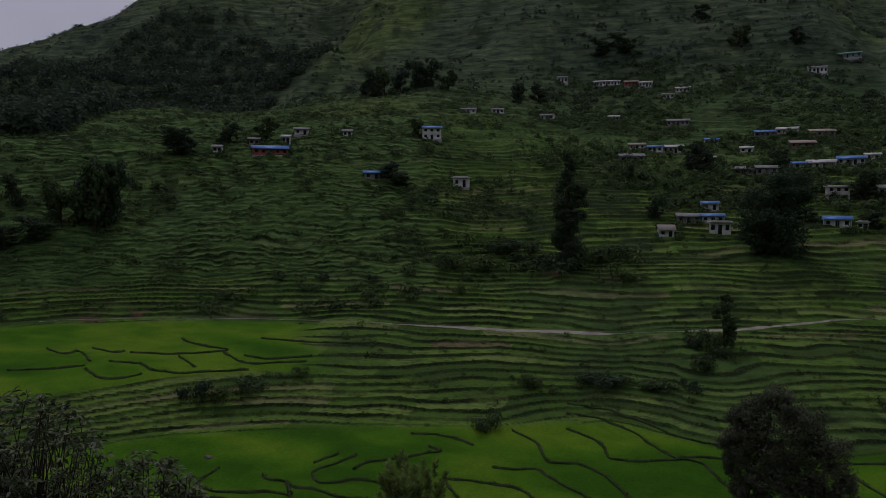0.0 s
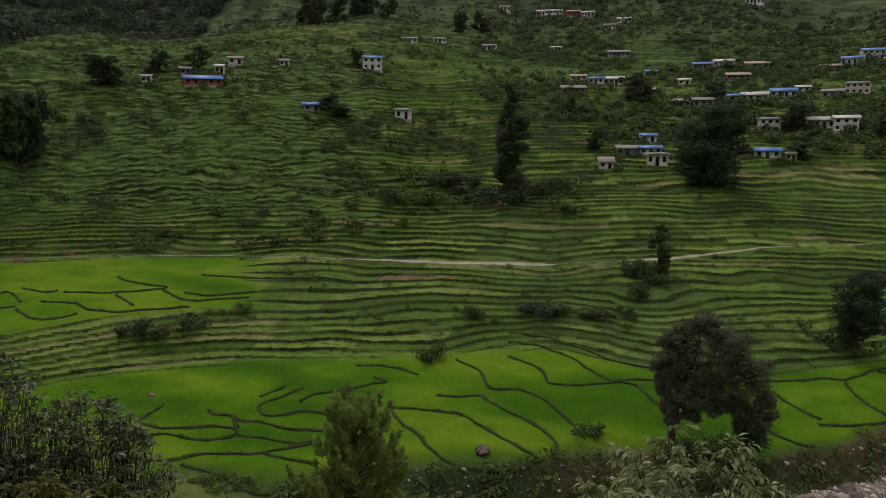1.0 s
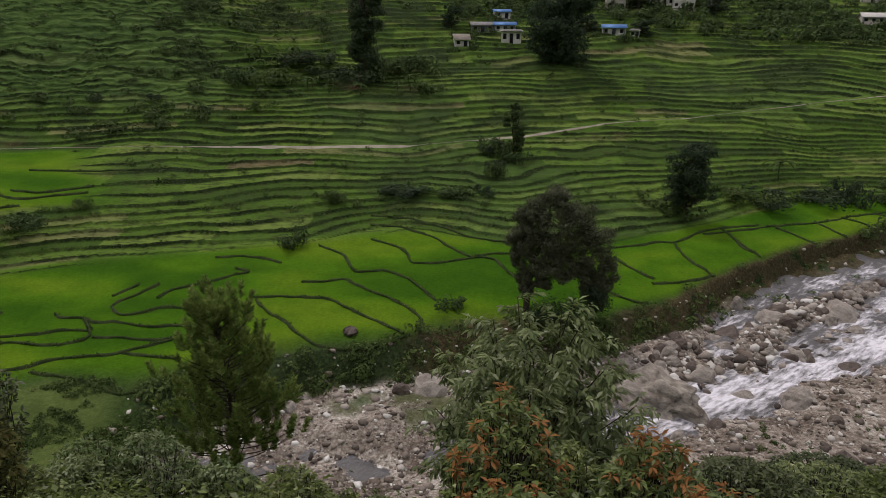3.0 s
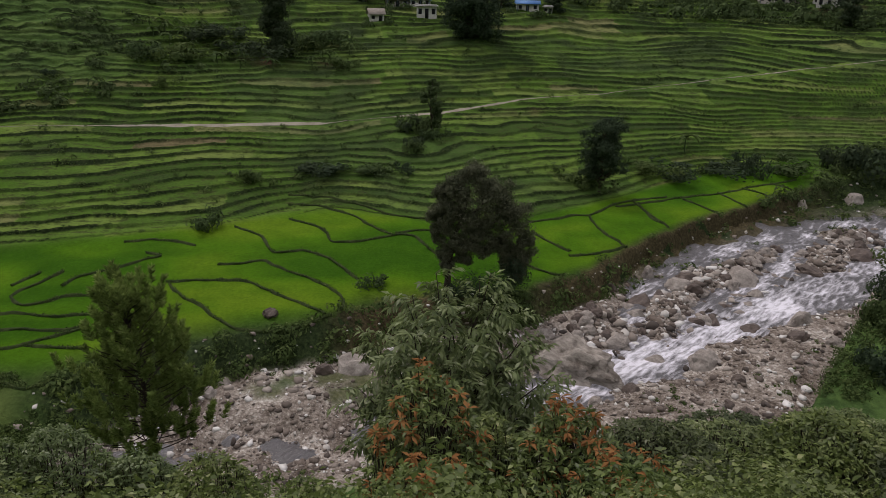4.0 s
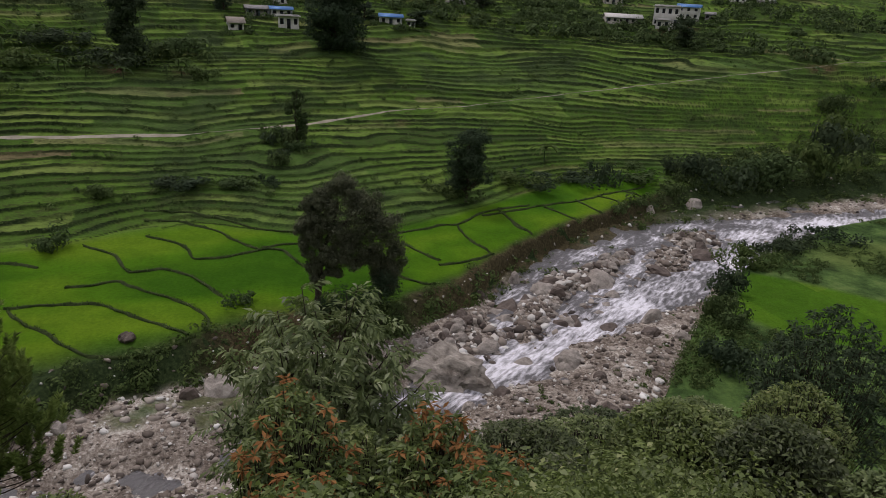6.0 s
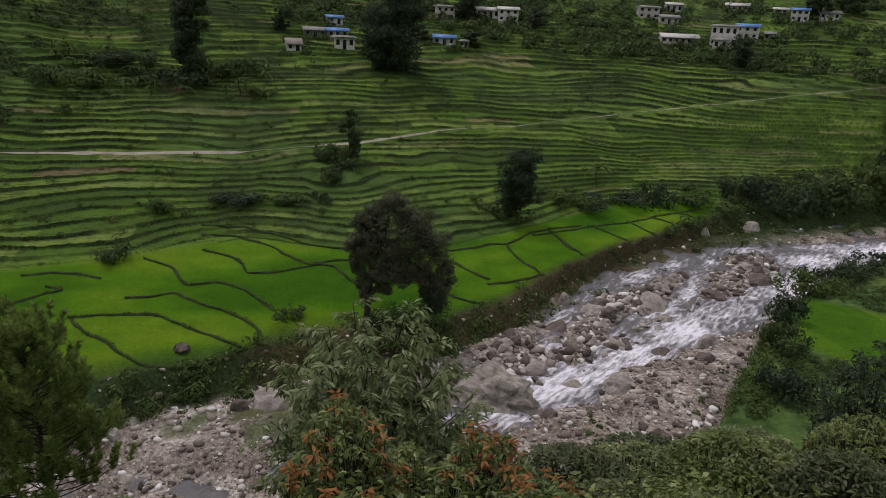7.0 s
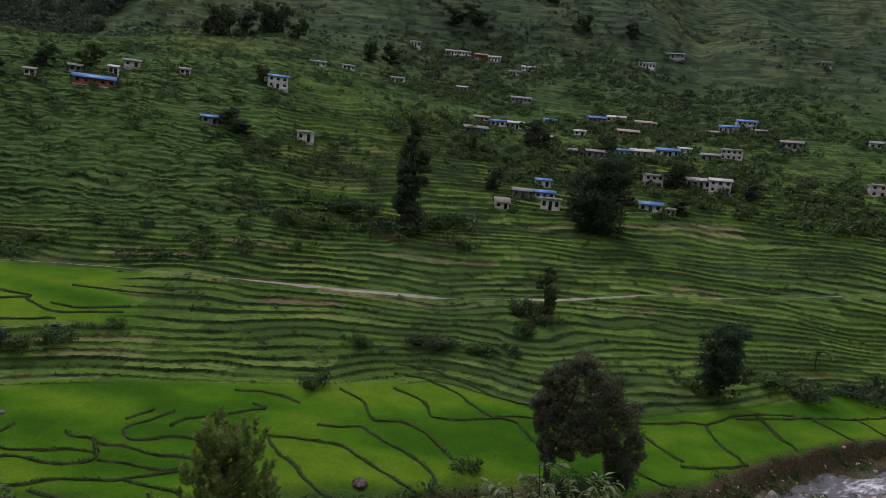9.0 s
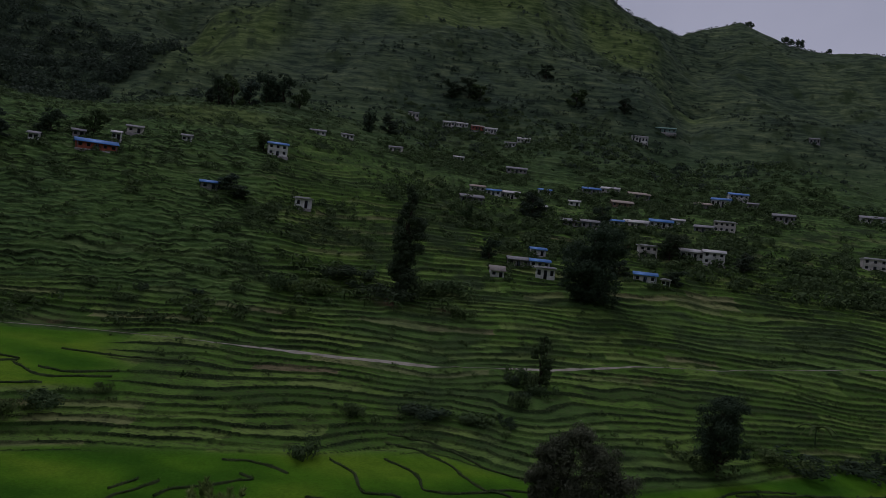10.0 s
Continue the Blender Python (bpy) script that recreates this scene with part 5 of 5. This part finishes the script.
# ---- the leafy tree below the eye ----
def leaf_spray(base, tip, leaf_size, pairs, hang=0.5, slim=0.28):
    """A twig with pairs of narrow hanging leaflets."""
    base, tip = np.asarray(base, float), np.asarray(tip, float)
    way = unit(tip - base)
    side = unit(np.cross(way, np.array([0, 0, 1.0]) + rng.normal(size=3) * 0.3))
    t = np.repeat(np.linspace(0.15, 1, pairs), 2)[:, None]
    sign = np.tile([1.0, -1.0], pairs)[:, None]
    node = base + (tip - base) * t - np.array([0, 0, 1.0]) * (t ** 2) * np.linalg.norm(tip - base) * 0.3
    d = unit(way * 0.55 + side * sign * 0.8 - np.array([0, 0, hang]) + rng.normal(size=(len(t), 3)) * 0.25)
    size = leaf_size * rng.uniform(0.7, 1.25, len(t))
    return leaves(node + d * size[:, None] * 0.5, d, size, size * slim, 0.2, np.array([0, 0, 1.0]) + rng.normal(size=(len(t), 3)) * 0.3)


leafy = thing("leafy_tree", "small tree with drooping greyish green pointed leaves", "tree", (2.9, 13.9, 19.4))
wood, sprays = [limb((0, 0, -1), (0, 0.1, 4.2), 0.16, 0.09, 0.08, 8)], []
for k in range(64):
    a, f = k * 2.4, (k + 0.5) / 64
    z = 2.6 + 5.6 * f
    reach = 2.35 * math.sqrt(max(0.05, 1 - ((f - 0.3) / 0.78) ** 2)) * rng.uniform(0.75, 1.08)
    end = np.array([reach * math.cos(a), reach * math.sin(a) * 0.9, z + 0.15])
    start = np.array([0, 0.1, max(1.6, z * 0.55)])
    wood.append(limb(start, end, 0.035, 0.01, 0.15, 6, 5))
    for s in rng.uniform(0.4, 1.02, 24):
        base = start + (end - start) * s + rng.normal(size=3) * 0.13
        out = unit(np.array([math.cos(a), math.sin(a), 0.25]) + rng.normal(size=3) * 0.75)
        sprays.append(leaf_spray(base, base + out * rng.uniform(0.3, 0.55), 0.24, 6, 0.55, 0.3))
part("trunk", mesh_of("trunk", *joined(wood), BARK, True), leafy, "thin branching stems")
part("crown", mesh_of("crown", *quads_of(sprays), PALE_LEAF), leafy, "drooping pale-backed leaves")


# ---- shrubs on the near slope ----
def shrub(name, label, place, radius, rise, leaf, leaf_size, count, tips=0, slim=0.4, group="shrubs on the near slope"):
    top = place[2] + rise
    place = at(place[0], place[1])
    high = top - place[2]
    root = thing(name, label, "shrub", place, group)
    wood, q, red = [], [], []
    for k in range(count):
        a, rr = rng.uniform(0, 6.28), radius * math.sqrt(rng.random())
        h = high * (1 - 0.4 * (rr / radius) ** 2) * (1 - 0.7 * rng.random() ** 1.8)
        end = np.array([rr * math.cos(a), rr * math.sin(a), h])
        if k % 3 == 0:
            wood.append(limb((rr * 0.25 * math.cos(a), rr * 0.25 * math.sin(a), -0.6), end, 0.02, 0.006, 0.12, 5, 4))
        n = 9
        d = unit(rng.normal(size=(n, 3)) * (1, 1, 0.45) + (0, 0, 0.1))
        s = leaf_size * rng.uniform(0.6, 1.3, n) * (1.15 if k < tips else 1)
        (red if k < tips else q).append(leaves(end + (np.array([0, 0, 0.18]) if k < tips else 0) + d * s[:, None] * 0.6, d - np.array([0, 0, 0.25]), s, s * slim, 0.2, np.array([0, 0, 1.0]) + rng.normal(size=(n, 3)) * 0.35))
    part("branchwork", mesh_of("branchwork", *joined(wood), BARK, True), root, "", "stuff")
    part("foliage", mesh_of("foliage", *quads_of(q), leaf), root, "", "stuff")
    if red:
        part("young_leaves", mesh_of("young_leaves", *quads_of(red), RED_LEAF), root, "orange-red young leaves", "stuff")


RED_LABEL = "green shrub with orange-red young leaf tips"
shrub("red_tipped_shrub", RED_LABEL, (1.5, 8.9, 25.6), 0.95, 2.9, SHRUB_LEAF, 0.13, 620, 70, 0.32)
shrub("red_tipped_shrub", RED_LABEL, (3.6, 8.3, 25.2), 0.85, 2.85, SHRUB_LEAF, 0.13, 560, 55, 0.32)
shrub("red_tipped_shrub", RED_LABEL, (3.9, 7.0, 25.8), 0.7, 2.2, SHRUB_LEAF, 0.12, 420, 40, 0.32)
shrub("red_tipped_shrub", RED_LABEL, (1.3, 7.4, 25.6), 0.8, 2.3, SHRUB_LEAF, 0.12, 420, 40, 0.32)
shrub("leafy_shrub", "dark leafy shrub on the near slope", (2.6, 9.4, 24.9), 0.9, 2.4, SHRUB_LEAF, 0.12, 420)
for x, y, z, r, h in ((5.6, 9.0, 25.0, 1.2, 2.3), (7.2, 9.2, 24.8, 1.2, 2.2), (8.6, 8.6, 25.0, 1.2, 2.4), (9.3, 7.0, 25.7, 1.1, 2.5), (5.6, 7.6, 25.2, 1.0, 2.0), (7.2, 7.4, 25.2, 1.1, 2.0), (10.5, 7.6, 25.0, 1.2, 2.6), (10.0, 5.6, 26.0, 1.0, 2.3), (12.6, 9.4, 24.6, 1.5, 2.2), (11.0, 10.6, 23.6, 1.5, 2.3), (8.8, 11.2, 23.2, 1.4, 2.2), (6.6, 11.4, 22.8, 1.3, 2.3)):
    shrub("leafy_shrub", "dense green leafy shrub on the near slope", (x, y, z), r * rng.uniform(0.75, 1.1), h + rng.uniform(-1.0, -0.1), (SHRUB_LEAF, PALE_LEAF, DIM_LEAF)[rng.integers(0, 3)], rng.uniform(0.075, 0.125), 800)
shrub("large_bush", "large dark round bush on the near slope", (16.6, 12.0, 21.0), 1.9, 5.8, DARK_LEAF, 0.16, 900)
for x, y, z, r, h in ((-7.4, 7.2, 28.0, 1.3, 3.5), (-6.3, 7.9, 27.6, 1.2, 2.9), (-8.3, 6.6, 28.6, 1.3, 2.9), (-9.0, 8.2, 27.6, 1.4, 2.6)):
    shrub("leafy_shrub", "dark shrub with small pale-edged leaves on the near slope", (x, y, z), r, h, DIM_LEAF, 0.095, 1000)
shrub("dry_shrub", "yellowish shrub with reddish dry tips on the near slope", (-5.4, 7.2, 27.4), 0.7, 2.2, DRY_LEAF, 0.11, 300, 5)
shrub("dry_shrub", "yellowish shrub with reddish dry tips on the near slope", (-5.6, 6.2, 28.0), 0.8, 2.2, DRY_LEAF, 0.13, 200, 0)
for x, y, z, r, h in ((-6.7, 12.4, 22.6, 1.1, 2.9), (-8.6, 13.0, 22.4, 1.3, 1.5), (-4.6, 13.0, 22.0, 1.2, 2.2), (-2.6, 12.6, 22.3, 1.1, 2.2), (-7.6, 10.6, 24.0, 1.1, 2.2), (-10.5, 13.5, 21.8, 1.4, 1.5), (-5.2, 16.0, 19.8, 1.4, 2.0), (-3.0, 16.4, 18.8, 1.4, 2.2), (-8.0, 16.5, 19.8, 1.5, 1.8), (-0.8, 15.4, 18.8, 1.2, 2.6)):
    shrub("leafy_shrub", "green shrub with pale leaf backs on the near slope", (x, y, z), r, h, SHRUB_LEAF, 0.10, 800)

for x, y, top, r in ((-5.6, 12.8, 25.4, 1.1), (-4.1, 12.9, 24.5, 1.0), (-6.6, 11.6, 25.6, 0.9)):
    shrub("leafy_shrub", "open shrub with whitish leaf backs on the near slope", (x, y, 20.0), r, top - 20.0, PALE_LEAF, 0.11, 620)

# ---- stones ----
PALE_STONE = speckled("pale_river_stone", (0.13, 0.11, 0.095), (0.46, 0.42, 0.38), 1.1, 0.85, 0.8, 0.12)
DARK_STONE = speckled("dark_wet_stone", (0.045, 0.036, 0.032), (0.17, 0.135, 0.115), 0.9, 0.5, 0.5, 0.05)


def stone_mesh(mat, level=3, jag=0.4):
    bm = bmesh.new()
    bmesh.ops.create_icosphere(bm, subdivisions=level, radius=1.0)
    seed = Vector(rng.uniform(-50, 50, 3))
    for v in bm.verts:
        k = 1 + jag * noise.noise(v.co * 1.1 + seed) + 0.5 * jag * noise.noise(v.co * 2.4 + seed) + 0.22 * jag * noise.noise(v.co * 6 + seed)
        v.co = v.co * k
        v.co.z = max(v.co.z, -0.5) if v.co.z < 0 else v.co.z
        for cut in ((0.8, 0.3, 0.5), (-0.5, 0.7, 0.4)):
            over = v.co.dot(Vector(cut)) - 0.72
            if over > 0:
                v.co -= Vector(cut) * over * 0.8
    me = bpy.data.meshes.new("boulder")
    bm.to_mesh(me)
    bm.free()
    me.materials.append(mat)
    return me


stone_kinds = [stone_mesh(PALE_STONE) for _ in range(6)] + [stone_mesh(DARK_STONE) for _ in range(4)]
CONGLOMERATE = speckled("weathered_conglomerate", (0.10, 0.085, 0.072), (0.47, 0.43, 0.38), 0.45, 0.95, 1.0, 0.45, (0.38, 0.62), 6.0)
big_stone = stone_mesh(CONGLOMERATE, 5, 0.75)


def boulder(x, y, width, height, mesh, group, label):
    ob = new("boulder", mesh)
    ob.matrix_basis = pose(*at(x, y, 0), 0, 0, rng.uniform(0, 360)) @ Matrix.Diagonal((width / 2, width / 2 * rng.uniform(0.7, 1), height * 0.6, 1))
    tagged(ob, label, "boulder", group)


boulder(24.0, 59.5, 8.4, 3.6, big_stone, "", "huge pale weathered boulder beside the stream")
boulder(-6.4, 68.4, 2.0, 1.3, stone_mesh(DARK_STONE, 3, 0.7), "", "dark mossy rock standing in a rice plot")
for x, y, w, h in (
    (-0.7, 60.3, 2.1, 1.5), (2.2, 60.5, 3.5, 2.3), (-11.3, 57.7, 1.6, 1.1), (53.7, 63.9, 3.0, 2.2),
    (54.6, 77.2, 5.0, 2.3), (45.0, 76.2, 3.9, 2.0), (33.6, 59.3, 2.8, 1.8), (47.5, 63.6, 2.9, 1.4),
    (38.3, 57.2, 3.8, 2.5), (50.6, 60.1, 2.8, 1.3), (38.0, 72.3, 3.7, 2.2), (51.2, 70.4, 2.3, 1.2),
    (94.5, 106.2, 3.6, 2.9), (82.5, 104.1, 2.2, 2.7), (42.5, 80.1, 1.8, 2.4), (46.7, 77.8, 2.4, 1.3),
    (76.8, 82.8, 3.9, 1.7), (65.9, 78.2, 3.6, 1.8), (35.5, 75.5, 1.6, 1.5), (30.7, 62.7, 2.6, 1.5),
    (83.8, 83.2, 3.0, 1.6), (-44.7, 65.1, 1.0, 0.5), (-48.7, 76.0, 1.0, 0.5), (-44.7, 65.7, 1.2, 0.7),
):
    boulder(x, y, w, h, stone_kinds[rng.integers(0, 10)], "boulders in the river bed", "pale rounded boulder in the stony river bed")
bx, by = spots(6000, -32, 54, 46, 150, lambda x, y, c: (c["gravel"] > 0.7) & (channel(x, y) > 0.8 + 3 * rng.random(len(x))) & ((channel(x, y, RUBBLE) < 5.5) | (rng.random(len(x)) < np.where(x > 16, 0.16, 0.03))))
for x, y in list(zip(bx, by))[:300]:
    s = 0.5 + 1.5 * rng.random() ** 2.6
    boulder(x, y, s * 1.3, s * 0.85, stone_kinds[rng.integers(0, 10)], "boulders in the river bed", "rounded boulder in the stony river bed")


def pebbles(name, label, mat, count, low, high, test):
    x, y = spots(count, -34, 55, 44, 180, test)
    z = land(x, y)[0]
    bm = bmesh.new()
    bmesh.ops.create_icosphere(bm, subdivisions=1, radius=1.0)
    pv, pf = np.array([v.co for v in bm.verts]), np.array([[v.index for v in f.verts] for f in bm.faces])
    bm.free()
    n = len(x)
    s = low + (high - low) * rng.random(n) ** 3.2
    v = pv[None] * (1 + np.clip(0.3 * rng.normal(size=(n, len(pv), 1)), -0.5, 0.6)) * (s[:, None] * rng.uniform(0.6, 1.2, (n, 3)) * (1, 1, 0.7))[:, None]
    v = v + np.stack([x, y, z + 0.1 * s], -1)[:, None]
    f = pf[None] + (np.arange(n) * len(pv))[:, None, None]
    tagged(new(name, mesh_of(name, v.reshape(-1, 3), f.reshape(-1, 3), mat)), label, "stones", kind="stuff")


STONE_MIX, n, l, b = material("mixed_cobbles")
l.new(ramp(n, l, n.new("ShaderNodeNewGeometry").outputs["Random Per Island"], (0.0, (0.040, 0.031, 0.026)), (0.4, (0.15, 0.120, 0.098)), (0.72, (0.35, 0.31, 0.27)), (0.88, (0.52, 0.50, 0.47)), (1.0, (0.70, 0.69, 0.67))), b.inputs["Base Color"])
b.inputs["Roughness"].default_value = 0.85
bump(n, l, b, noise_node(n, l, 6, 4), 0.4, 0.03)
pebbles("cobbles", "grey and white cobbles over the river bed", STONE_MIX, 26000, 0.08, 0.5, lambda x, y, c: (c["gravel"] > 0.4))
pebbles("rubble", "broken dark and pale rocks heaped between the channels", STONE_MIX, 60000, 0.15, 0.8, lambda x, y, c: (c["gravel"] > 0.4) & (channel(x, y, RUBBLE) < 5.5 * rng.random(len(x)) ** 0.5) & (channel(x, y) > 1.5))
pebbles("bar_cobbles", "small pale cobbles on the gravel bars", STONE_MIX, 42000, 0.05, 0.24, lambda x, y, c: (c["gravel"] > 0.5) & (np.hypot(x, y) < 82))
pebbles("bank_stones", "pale stones fallen down the river bank", STONE_MIX, 5000, 0.12, 0.5, lambda x, y, c: (c["bank"] > 0.3) & (c["line"] < 8.00))
